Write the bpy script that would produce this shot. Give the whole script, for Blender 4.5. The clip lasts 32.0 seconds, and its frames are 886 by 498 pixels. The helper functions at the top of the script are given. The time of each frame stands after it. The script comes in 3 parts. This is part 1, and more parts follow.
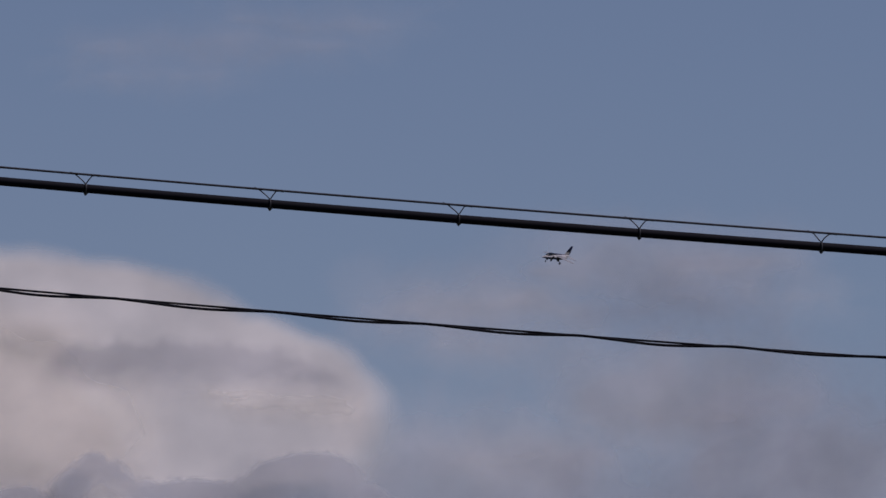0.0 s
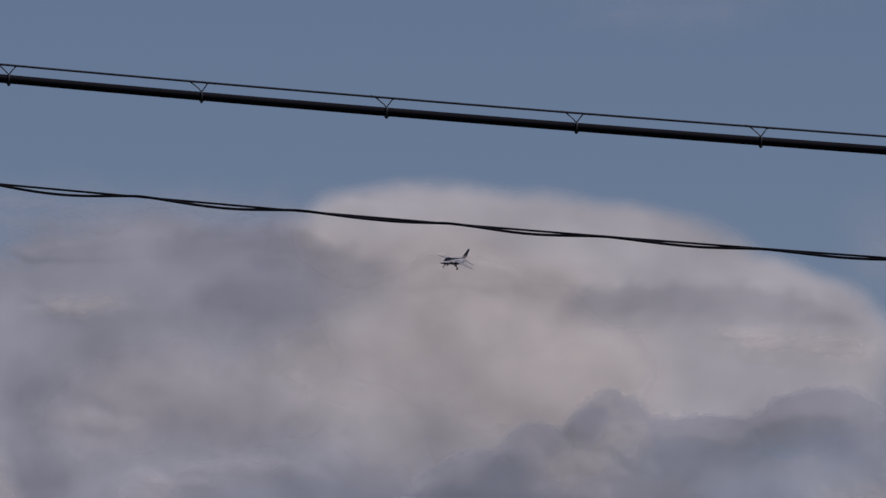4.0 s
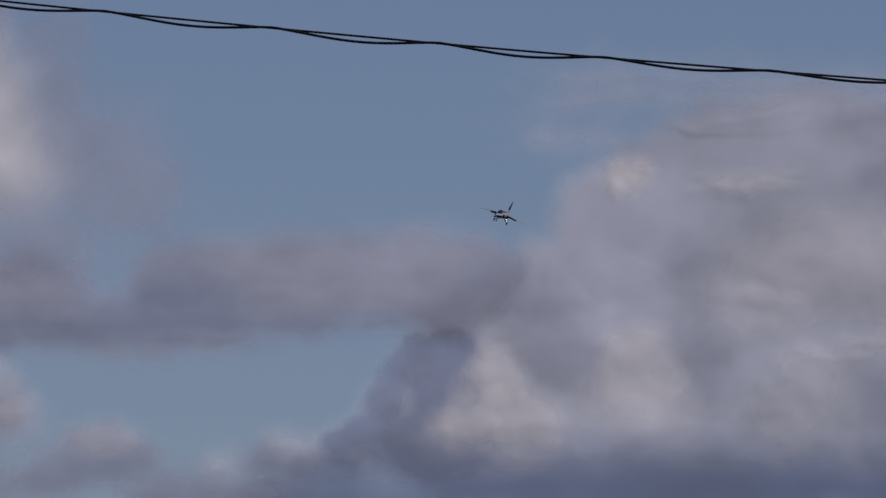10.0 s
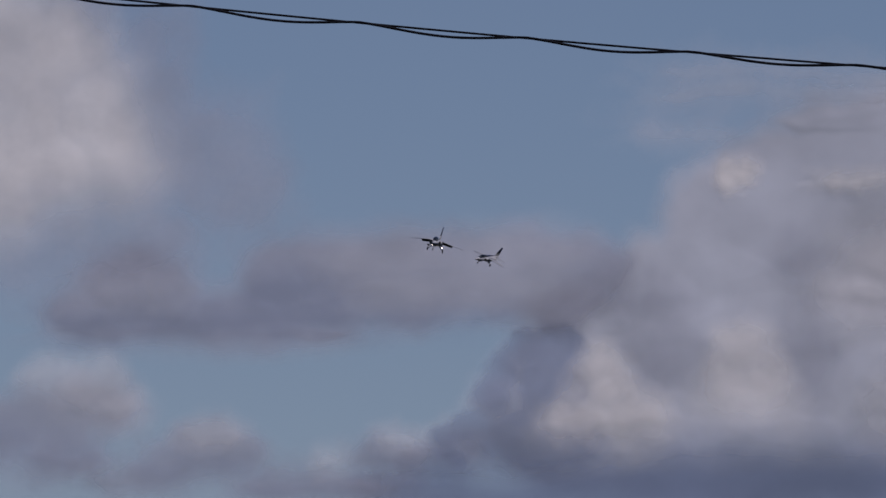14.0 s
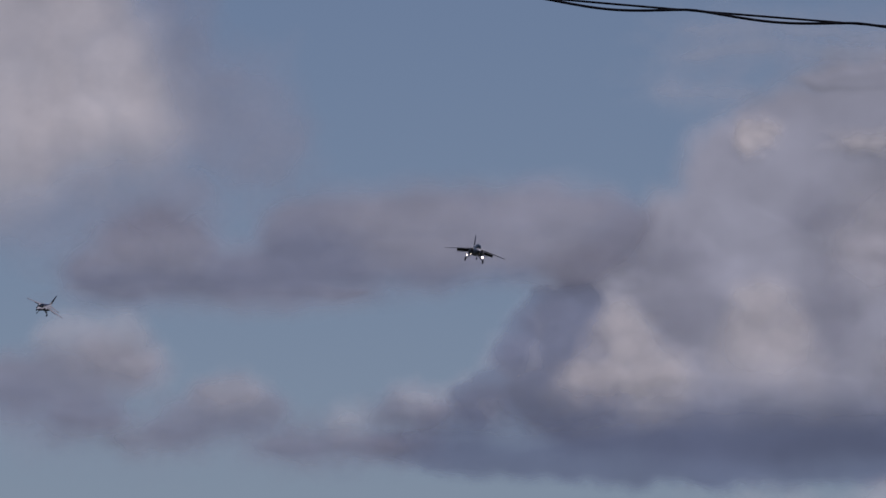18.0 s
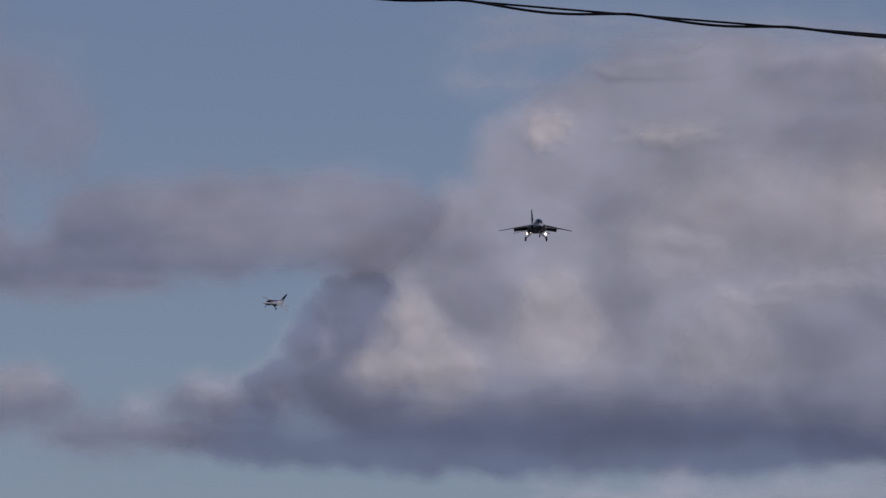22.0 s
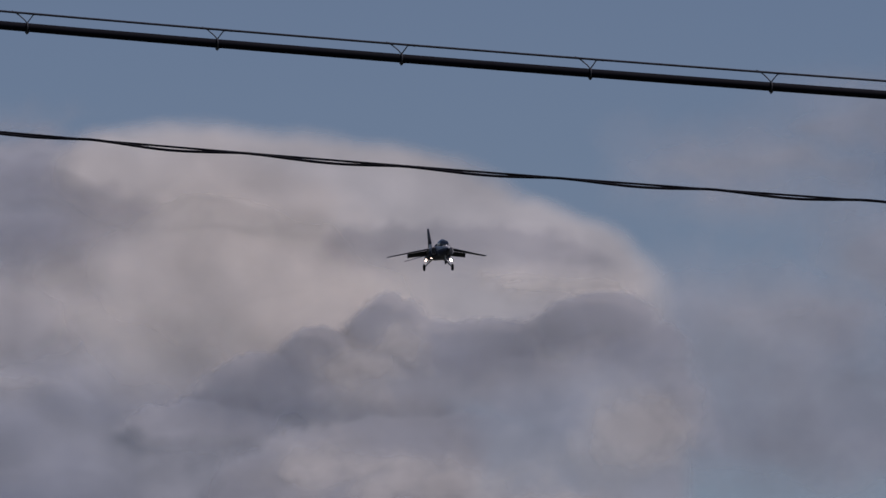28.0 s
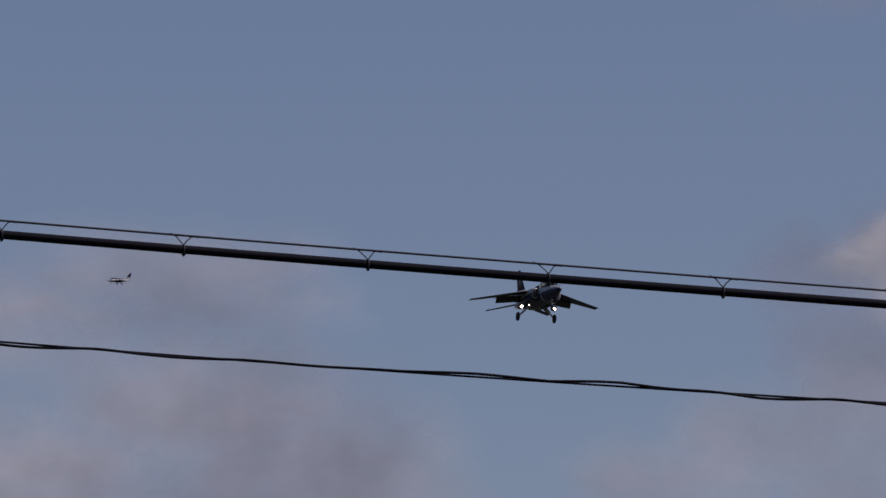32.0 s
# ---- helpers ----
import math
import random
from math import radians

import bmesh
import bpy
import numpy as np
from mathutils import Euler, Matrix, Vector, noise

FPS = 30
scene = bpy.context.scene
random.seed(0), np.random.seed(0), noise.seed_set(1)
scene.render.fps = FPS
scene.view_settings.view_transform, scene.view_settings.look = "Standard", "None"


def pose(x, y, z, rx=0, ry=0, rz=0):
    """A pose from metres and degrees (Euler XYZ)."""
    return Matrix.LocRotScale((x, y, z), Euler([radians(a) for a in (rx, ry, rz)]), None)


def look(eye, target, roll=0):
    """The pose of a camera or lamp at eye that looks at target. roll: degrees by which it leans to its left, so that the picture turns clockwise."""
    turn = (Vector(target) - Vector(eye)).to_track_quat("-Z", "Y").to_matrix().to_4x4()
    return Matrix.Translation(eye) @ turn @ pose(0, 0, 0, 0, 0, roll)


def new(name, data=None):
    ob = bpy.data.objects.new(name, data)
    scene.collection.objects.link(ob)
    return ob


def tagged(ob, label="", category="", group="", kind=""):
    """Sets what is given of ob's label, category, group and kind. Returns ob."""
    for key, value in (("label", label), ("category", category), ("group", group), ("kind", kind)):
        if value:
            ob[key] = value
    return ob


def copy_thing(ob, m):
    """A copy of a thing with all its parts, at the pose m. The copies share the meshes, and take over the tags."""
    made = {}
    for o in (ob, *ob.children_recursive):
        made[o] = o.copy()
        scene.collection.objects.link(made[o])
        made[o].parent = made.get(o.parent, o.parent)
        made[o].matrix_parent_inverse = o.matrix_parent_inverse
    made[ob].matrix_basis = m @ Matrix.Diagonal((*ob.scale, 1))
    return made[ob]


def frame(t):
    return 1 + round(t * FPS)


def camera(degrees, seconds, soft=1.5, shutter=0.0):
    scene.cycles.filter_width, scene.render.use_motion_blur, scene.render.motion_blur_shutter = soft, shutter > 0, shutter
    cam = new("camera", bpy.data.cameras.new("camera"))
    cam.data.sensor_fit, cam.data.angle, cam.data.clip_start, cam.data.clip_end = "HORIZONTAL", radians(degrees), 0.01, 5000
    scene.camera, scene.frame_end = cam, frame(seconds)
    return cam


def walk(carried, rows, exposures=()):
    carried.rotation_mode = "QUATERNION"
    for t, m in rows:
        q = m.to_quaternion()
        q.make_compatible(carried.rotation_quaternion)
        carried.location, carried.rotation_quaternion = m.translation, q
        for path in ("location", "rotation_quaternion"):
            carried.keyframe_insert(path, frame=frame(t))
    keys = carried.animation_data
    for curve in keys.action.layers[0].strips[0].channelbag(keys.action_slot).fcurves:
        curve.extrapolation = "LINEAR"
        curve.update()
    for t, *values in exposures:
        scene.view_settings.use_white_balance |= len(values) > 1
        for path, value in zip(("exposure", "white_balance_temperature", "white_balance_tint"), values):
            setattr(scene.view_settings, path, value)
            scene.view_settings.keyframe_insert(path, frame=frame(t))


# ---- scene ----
EYE = (0.0, 0.0, 1.6)


def aim(yaw, pitch, roll=0.0):
    """The camera's pose: degrees to the right of +y, above the horizon, and its lean."""
    a, e = radians(yaw), radians(pitch)
    way = Vector((math.sin(a) * math.cos(e), math.cos(a) * math.cos(e), math.sin(e)))
    return look(EYE, Vector(EYE) + way * 100, roll)


cam = camera(5.65, 32.0, soft=1.5)
walk(cam, [
    (0, aim(7.761, 7.743, 0.009)),
    (0.5, aim(7.244, 7.697, -0.009)),
    (1, aim(6.761, 7.603, -0.033)),
    (1.5, aim(6.458, 7.471, 0.002)),
    (2, aim(6.206, 7.391, 0.005)),
    (2.5, aim(5.946, 7.406, -0.018)),
    (3, aim(5.606, 7.391, -0.008)),
    (3.5, aim(5.197, 7.355, -0.001)),
    (4, aim(4.599, 7.344, 0.060)),
    (4.5, aim(3.956, 7.326, 0.022)),
    (6.5, aim(2.553, 7.188, 0.000)),
    (7, aim(2.304, 7.084, -0.024)),
    (7.5, aim(2.027, 6.978, -0.007)),
    (8, aim(1.774, 6.883, -0.024)),
    (8.5, aim(1.504, 6.789, -0.045)),
    (9, aim(1.155, 6.690, -0.046)),
    (9.5, aim(0.816, 6.613, -0.034)),
    (10, aim(0.541, 6.541, -0.030)),
    (10.5, aim(0.344, 6.506, -0.013)),
    (11, aim(0.206, 6.505, -0.021)),
    (11.5, aim(0.056, 6.516, -0.014)),
    (12, aim(-0.070, 6.529, -0.011)),
    (12.5, aim(-0.077, 6.535, -0.002)),
    (13, aim(-0.000, 6.500, -0.014)),
    (13.5, aim(-0.014, 6.508, -0.003)),
    (15.5, aim(-0.046, 6.498, 0.078)),
    (16, aim(-0.122, 6.469, 0.037)),
    (16.5, aim(-0.113, 6.396, 0.046)),
    (17, aim(-0.092, 6.347, 0.028)),
    (17.5, aim(-0.086, 6.273, 0.025)),
    (18, aim(-0.023, 6.241, 0.019)),
    (18.5, aim(0.070, 6.222, 0.018)),
    (19, aim(0.207, 6.210, 0.006)),
    (19.5, aim(0.407, 6.187, -0.002)),
    (20, aim(0.601, 6.181, -0.019)),
    (20.5, aim(0.733, 6.192, -0.040)),
    (21, aim(0.881, 6.165, 0.018)),
    (21.5, aim(1.092, 6.164, 0.014)),
    (22, aim(1.441, 6.176, 0.042)),
    (22.5, aim(1.752, 6.173, 0.063)),
    (23, aim(2.000, 6.192, 0.013)),
    (23.5, aim(2.428, 6.206, 0.002)),
    (24, aim(2.900, 6.216, -0.009)),
    (24.5, aim(3.401, 6.263, -0.070)),
    (26.5, aim(5.310, 6.561, -0.016)),
    (27, aim(5.925, 6.587, -0.018)),
    (27.5, aim(6.486, 6.651, -0.031)),
    (28, aim(6.912, 6.813, -0.018)),
    (28.5, aim(7.307, 6.884, 0.008)),
    (29, aim(7.696, 6.929, 0.016)),
    (29.5, aim(8.079, 6.986, 0.028)),
    (30, aim(8.449, 7.203, 0.049)),
    (30.5, aim(9.077, 7.385, -0.011)),
    (31, aim(9.908, 7.540, -0.085)),
    (31.25, aim(10.351, 7.569, -0.115)),
    (31.5, aim(10.806, 7.630, -0.142)),
    (32, aim(11.866, 7.752, -0.180)),
], exposures=[(t, stops - 0.62, kelvin, tint) for t, stops, kelvin, tint in (
    (0, -0.03, 6170, 30), (2, -0.03, 6130, 28), (4, -0.18, 6120, 26), (7, -0.18, 6010, 26), (9, -0.1, 5960, 26), (13, -0.06, 5940, 26),
    (19, -0.09, 5980, 28), (24, -0.02, 6040, 27), (28, -0.15, 6150, 26), (30, -0.16, 6180, 28), (32, 0.02, 6200, 30))])

# ---- light ----
scene.cycles.transparent_max_bounces = 32  # the thin banks of vapour lie over one another
SUN_FROM = Vector((0.55, -0.22, 0.80)).normalized()
world = bpy.data.worlds.new("sky")
scene.world = world
world.use_nodes = True
wn, wl = world.node_tree.nodes, world.node_tree.links
sky = wn.new("ShaderNodeTexSky")
sky.sky_type, sky.sun_disc = "NISHITA", False
sky.sun_elevation = math.asin(SUN_FROM.z)
sky.sun_rotation = math.atan2(SUN_FROM.x, SUN_FROM.y)
sky.altitude, sky.air_density, sky.dust_density, sky.ozone_density = 50, 1.0, 0.05, 1.9
wl.new(sky.outputs["Color"], wn["Background"].inputs["Color"])
wn["Background"].inputs["Strength"].default_value = 0.072

sun = new("sun", bpy.data.lights.new("sun", "SUN"))
sun.data.energy, sun.data.angle, sun.data.color = 5.0, radians(0.6), (1.0, 0.95, 0.88)
sun.matrix_world = look((0, 0, 300), Vector((0, 0, 300)) - SUN_FROM)


# ---- materials ----
def material(name, color, rough=0.6, metal=0.0, spread=0.12, grain=8.0, relief=0.0, coat=0.0, shine=0.5):
    """A surface whose colour wavers at two scales, with worn gloss and a fine relief."""
    m = bpy.data.materials.new(name)
    m.use_nodes = True
    n, l = m.node_tree.nodes, m.node_tree.links
    b = n["Principled BSDF"]
    b.inputs["Roughness"].default_value, b.inputs["Metallic"].default_value = rough, metal
    b.inputs["Coat Weight"].default_value, b.inputs["Specular IOR Level"].default_value = coat, shine
    at = n.new("ShaderNodeTexCoord")
    fine, broad = n.new("ShaderNodeTexNoise"), n.new("ShaderNodeTexNoise")
    fine.inputs["Scale"].default_value, broad.inputs["Scale"].default_value = grain, grain * 0.13
    fine.inputs["Detail"].default_value = 6
    both = n.new("ShaderNodeMath")
    both.operation = "MULTIPLY_ADD"
    both.inputs[1].default_value = 0.5
    half = n.new("ShaderNodeMath")
    half.operation = "MULTIPLY"
    half.inputs[1].default_value = 0.5
    ramp = n.new("ShaderNodeValToRGB")
    lo, hi = [c * (1 - spread) for c in color], [min(1, c * (1 + spread)) for c in color]
    ramp.color_ramp.elements[0].position, ramp.color_ramp.elements[1].position = 0.32, 0.68
    ramp.color_ramp.elements[0].color, ramp.color_ramp.elements[1].color = (*lo, 1), (*hi, 1)
    for tex in (fine, broad):
        l.new(at.outputs["Object"], tex.inputs["Vector"])
    l.new(broad.outputs["Fac"], half.inputs[0])
    l.new(fine.outputs["Fac"], both.inputs[0])
    l.new(half.outputs[0], both.inputs[2])
    l.new(both.outputs[0], ramp.inputs["Fac"])
    l.new(ramp.outputs["Color"], b.inputs["Base Color"])
    gloss = n.new("ShaderNodeMapRange")
    gloss.inputs["To Min"].default_value, gloss.inputs["To Max"].default_value = rough * 0.85, min(1, rough * 1.2)
    l.new(broad.outputs["Fac"], gloss.inputs["Value"])
    l.new(gloss.outputs["Result"], b.inputs["Roughness"])
    if relief:
        bump = n.new("ShaderNodeBump")
        bump.inputs["Distance"].default_value = relief
        l.new(fine.outputs["Fac"], bump.inputs["Height"])
        l.new(bump.outputs["Normal"], b.inputs["Normal"])
    return m


def vapour(name, color, spread=0.10, scale=0.02):
    """Cloud: a matt scattering surface that thins out by the mesh's own cover."""
    m = bpy.data.materials.new(name)
    m.use_nodes = True
    n, l = m.node_tree.nodes, m.node_tree.links
    n.remove(n["Principled BSDF"])
    at = n.new("ShaderNodeTexCoord")
    tex = n.new("ShaderNodeTexNoise")
    tex.inputs["Scale"].default_value, tex.inputs["Detail"].default_value, tex.inputs["Roughness"].default_value = scale, 5, 0.5
    l.new(at.outputs["Object"], tex.inputs["Vector"])
    ramp = n.new("ShaderNodeValToRGB")
    ramp.color_ramp.elements[0].position, ramp.color_ramp.elements[1].position = 0.3, 0.7
    ramp.color_ramp.elements[0].color = (*[c * (1 - spread) for c in color], 1)
    ramp.color_ramp.elements[1].color = (*[min(1, c * (1 + spread)) for c in color], 1)
    l.new(tex.outputs["Fac"], ramp.inputs["Fac"])
    body = n.new("ShaderNodeBsdfDiffuse")
    body.inputs["Roughness"].default_value = 1.0
    l.new(ramp.outputs["Color"], body.inputs["Color"])
    clear = n.new("ShaderNodeBsdfTransparent")
    cover = n.new("ShaderNodeAttribute")
    cover.attribute_name = "cover"
    # a thin bank hides more than it dims: colour above 1 offsets stacked shadows
    left, boost = n.new("ShaderNodeMath"), n.new("ShaderNodeMath")
    left.operation, boost.operation = "SUBTRACT", "POWER"
    left.inputs[0].default_value, boost.inputs[1].default_value = 1.0, -0.18
    l.new(cover.outputs["Fac"], left.inputs[1])
    l.new(left.outputs[0], boost.inputs[0])
    l.new(boost.outputs[0], clear.inputs["Color"])
    mix = n.new("ShaderNodeMixShader")
    l.new(cover.outputs["Fac"], mix.inputs["Fac"])
    l.new(clear.outputs[0], mix.inputs[1])
    l.new(body.outputs[0], mix.inputs[2])
    l.new(mix.outputs[0], n["Material Output"].inputs["Surface"])
    return m


WHITE = material("white_gloss_paint", (0.32, 0.317, 0.32), 0.45, spread=0.07, grain=3, coat=0.3)
WING = material("pale_grey_wing_paint", (0.21, 0.215, 0.225), 0.5, spread=0.1, grain=3)
NAVY = material("navy_blue_gloss_paint", (0.010, 0.015, 0.045), 0.5, spread=0.2, grain=3, shine=0.2)
GREY = material("light_grey_metal_paint", (0.42, 0.43, 0.45), 0.45, spread=0.12, grain=6)
STEEL = material("bare_steel", (0.45, 0.45, 0.46), 0.35, 0.9, spread=0.15, grain=20)
DARK = material("dark_well_paint", (0.03, 0.03, 0.035), 0.7, spread=0.3, grain=6)
TYRE = material("black_tyre_rubber", (0.018, 0.018, 0.02), 0.8, spread=0.2, grain=30)
SEAT = material("dark_seat_fabric", (0.05, 0.05, 0.045), 0.9, spread=0.2, grain=30)
SHEATH = material("black_cable_sheath", (0.003, 0.003, 0.006), 0.75, spread=0.35, grain=60, relief=0.0006, shine=0.15)
STRAND = material("grey_steel_strand", (0.015, 0.016, 0.022), 0.6, 0.2, spread=0.3, grain=120, relief=0.0004)
CLAMP = material("weathered_zinc_hanger", (0.03, 0.03, 0.034), 0.6, 0.2, spread=0.3, grain=80)
CONCRETE = material("weathered_concrete", (0.34, 0.33, 0.31), 0.9, spread=0.15, grain=5, relief=0.003)
EARTH = material("dry_grass_and_earth", (0.036, 0.042, 0.022), 0.95, spread=0.4, grain=0.5, relief=0.02)

GLASS = bpy.data.materials.new("canopy_glass")
GLASS.use_nodes = True
_g = GLASS.node_tree.nodes["Principled BSDF"]
_g.inputs["Base Color"].default_value = (0.42, 0.46, 0.50, 1)
_g.inputs["Roughness"].default_value, _g.inputs["Transmission Weight"].default_value = 0.04, 1.0
LAMP = bpy.data.materials.new("landing_lamp_glow")
LAMP.use_nodes = True
_g = LAMP.node_tree.nodes["Principled BSDF"]
_g.inputs["Base Color"].default_value = (0.9, 0.9, 0.85, 1)
_g.inputs["Emission Color"].default_value, _g.inputs["Emission Strength"].default_value = (1.0, 0.82, 0.6, 1), 20.0

# one vapour in six tones: sunlight and shade are put into the base colours
CLOUD_WHITE = vapour("cloud_sunlit_tone", (0.85, 0.815, 0.76))
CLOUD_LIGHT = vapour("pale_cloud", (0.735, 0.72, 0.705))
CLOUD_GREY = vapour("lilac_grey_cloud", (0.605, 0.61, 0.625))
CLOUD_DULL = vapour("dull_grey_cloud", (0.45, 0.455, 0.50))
CLOUD_SHADE = vapour("cloud_shade_tone", (0.32, 0.37, 0.475))
CLOUD_DEEP_SHADE = vapour("cloud_deep_shade_tone", (0.266, 0.318, 0.425))


# ---- building helpers ----
def part(name, bm, mat, parent=None, label="", smooth=True):
    """Links a bmesh as one mesh object under a thing or a part."""
    me = bpy.data.meshes.new(name)
    bm.normal_update()
    bm.to_mesh(me)
    bm.free()
    me.materials.append(mat)
    if smooth:
        me.polygons.foreach_set("use_smooth", [True] * len(me.polygons))
    ob = new(name, me)
    ob.parent = parent
    if label:
        ob["label"] = label
    return ob


def loft(rings, close=True):
    """A skin over rings of points; the end rings are closed by faces."""
    bm = bmesh.new()
    vs = [[bm.verts.new(p) for p in ring] for ring in rings]
    k = len(vs[0])
    for a, b in zip(vs, vs[1:]):
        for i in range(k):
            bm.faces.new((a[i], a[(i + 1) % k], b[(i + 1) % k], b[i]))
    if close:
        bm.faces.new(vs[0][::-1])
        bm.faces.new(vs[-1])
    bmesh.ops.recalc_face_normals(bm, faces=bm.faces)
    return bm


def oval(x, w, z0, z1, y=0.0, k=20, power=2.3):
    """A rounded section at x: half width w, from z0 up to z1."""
    ring, h, c = [], (z1 - z0) / 2, (z1 + z0) / 2
    for i in range(k):
        a = 2 * math.pi * i / k
        ca, sa = math.cos(a), math.sin(a)
        ring.append((x, y + w * math.copysign(abs(ca) ** (2 / power), ca), c + h * math.copysign(abs(sa) ** (2 / power), sa)))
    return ring


def tube(points, r, k=8):
    """A round bar along points; r is one radius or one for each point."""
    rings, pts = [], [Vector(p) for p in points]
    rs = r if isinstance(r, (list, tuple)) else [r] * len(pts)
    side = None
    for i, p in enumerate(pts):
        d = (pts[min(i + 1, len(pts) - 1)] - pts[max(i - 1, 0)]).normalized()
        if side is None:
            side = d.orthogonal().normalized()
        side = (side - d * side.dot(d)).normalized()
        up = d.cross(side)
        rings.append([p + (side * math.cos(2 * math.pi * j / k) + up * math.sin(2 * math.pi * j / k)) * rs[i] for j in range(k)])
    return loft(rings)


def blade(root, tip, k=9):
    """A wing skin from a root to a tip section: (leading x, chord, y, z, thickness)."""
    rings = []
    for f in (0, 0.5, 0.97, 1.0):
        lx, c, y, z, th = [a + (b - a) * f for a, b in zip(root, tip)]
        th *= 0.35 if f == 1.0 else 1
        ring = []
        for i in range(k):
            s = i / (k - 1)
            ring.append((lx - c * s, y, z + th * c * 1.6 * math.sqrt(s) * (1 - s) ** 0.8 + 0.002))
        for i in range(k - 2, 0, -1):
            s = i / (k - 1)
            ring.append((lx - c * s, y, z - th * c * 1.0 * math.sqrt(s) * (1 - s) ** 0.8 - 0.002))
        rings.append(ring)
    return loft(rings)


def slab(corners, thick):
    """A thin plate over corner points, with bevelled rim."""
    bm = bmesh.new()
    f = bm.faces.new([bm.verts.new(c) for c in corners])
    bm.normal_update()
    n = f.normal.copy() * thick
    out = bmesh.ops.extrude_face_region(bm, geom=[f])
    bmesh.ops.translate(bm, vec=n, verts=[v for v in out["geom"] if isinstance(v, bmesh.types.BMVert)])
    bmesh.ops.recalc_face_normals(bm, faces=bm.faces)
    bmesh.ops.bevel(bm, geom=bm.edges[:], offset=thick * 0.25, segments=1, affect="EDGES")
    return bm


def wheel_mesh(r, w, k=24):
    """A tyre about the y axis."""
    rings = []
    for y, q in ((-0.5, 0.55), (-0.5, 0.82), (-0.36, 0.96), (0, 1.0), (0.36, 0.96), (0.5, 0.82), (0.5, 0.55)):
        rings.append([(r * q * math.cos(2 * math.pi * i / k), y * w, r * q * math.sin(2 * math.pi * i / k)) for i in range(k)])
    return loft(rings)


# ---- the jet trainer ----
def jet(label):
    """A twin-engined jet trainer, nose along +x, gear and flaps down; its origin lies in the middle of the wing."""
    t = tagged(new("jet_aircraft"), label, "aircraft", "jets flying in to land")
    part("fuselage", loft([oval(x, w, a, b, k=24) for x, w, a, b in (
        (5.35, 0.34, -0.42, 0.25), (4.7, 0.46, -0.52, 0.38), (3.9, 0.54, -0.60, 0.44), (3.0, 0.60, -0.66, 0.50),
        (2.0, 0.64, -0.70, 0.56), (1.0, 0.68, -0.72, 0.66), (0.0, 0.70, -0.72, 0.68), (-1.2, 0.70, -0.70, 0.66),
        (-2.4, 0.62, -0.62, 0.62), (-3.6, 0.46, -0.42, 0.58), (-4.8, 0.32, -0.16, 0.54), (-5.8, 0.18, 0.10, 0.46), (-6.3, 0.07, 0.22, 0.38))]),
        WHITE, t, "white fuselage")
    part("nose_cone", loft([oval(x, w, a, b, k=24) for x, w, a, b in (
        (6.62, 0.02, -0.10, -0.06), (6.5, 0.10, -0.20, 0.01), (6.2, 0.19, -0.29, 0.09), (5.8, 0.27, -0.37, 0.18), (5.36, 0.341, -0.421, 0.251))]),
        WHITE, t, "white upper nose cone")
    hull = ((6.56, 0.07, -0.17, -0.03), (6.2, 0.19, -0.29, 0.09), (5.8, 0.27, -0.37, 0.18), (5.34, 0.341, -0.421, 0.251), (4.7, 0.46, -0.52, 0.38), (3.9, 0.54, -0.60, 0.44),
            (2.0, 0.64, -0.70, 0.56), (0.0, 0.70, -0.72, 0.68), (-1.2, 0.70, -0.70, 0.66), (-2.4, 0.62, -0.62, 0.62))
    rings = [oval(x, w + 0.012, a - 0.012, b + 0.012, k=24) for x, w, a, b in hull]
    rings = [[(x, y, min(z, (h[2] + h[3]) / 2 + 0.07)) for x, y, z in ring] for ring, h in zip(rings, hull)]
    part("belly_panel", loft(rings), NAVY, t, "navy blue belly")
    part("spine", loft([oval(x, w, a, b, k=12) for x, w, a, b in (
        (1.35, 0.40, 0.40, 0.90), (0.3, 0.38, 0.45, 0.88), (-1.2, 0.30, 0.45, 0.80), (-3.0, 0.15, 0.45, 0.70), (-4.6, 0.08, 0.42, 0.60))]),
        NAVY, t, "navy blue spine")
    tub = part("cockpit", loft([oval(x, w, 0.12, z, k=12) for x, w, z in ((4.55, 0.30, 0.42), (3.9, 0.36, 0.56), (2.6, 0.40, 0.66), (1.45, 0.34, 0.72))]), DARK, t, "dark cockpit")
    for x in (3.55, 2.2):
        part("ejection_seat", loft([oval(x - 0.12, 0.20, 0.45, 0.92, k=8), oval(x - 0.28, 0.19, 0.45, 0.96, k=8)]), SEAT, tub, "dark ejection seat")
    hood = part("canopy", loft([oval(x, w, 0.30, z, k=20) for x, w, z in (
        (4.95, 0.12, 0.42), (4.5, 0.32, 0.64), (3.8, 0.44, 0.90), (3.0, 0.48, 1.06), (2.2, 0.46, 1.08), (1.6, 0.40, 0.99), (1.2, 0.32, 0.88))]),
        GLASS, t, "clear two-seat canopy")
    for x, w, z in ((4.05, 0.40, 0.82), (2.75, 0.478, 1.075), (1.5, 0.385, 0.965)):
        ring = [(x, w * 1.01 * math.cos(a), 0.5 + (z - 0.48) * math.sin(a)) for a in [math.pi * i / 12 for i in range(13)]]
        part("canopy_bow", tube(ring, 0.022, 6), DARK, hood, "dark canopy bow")
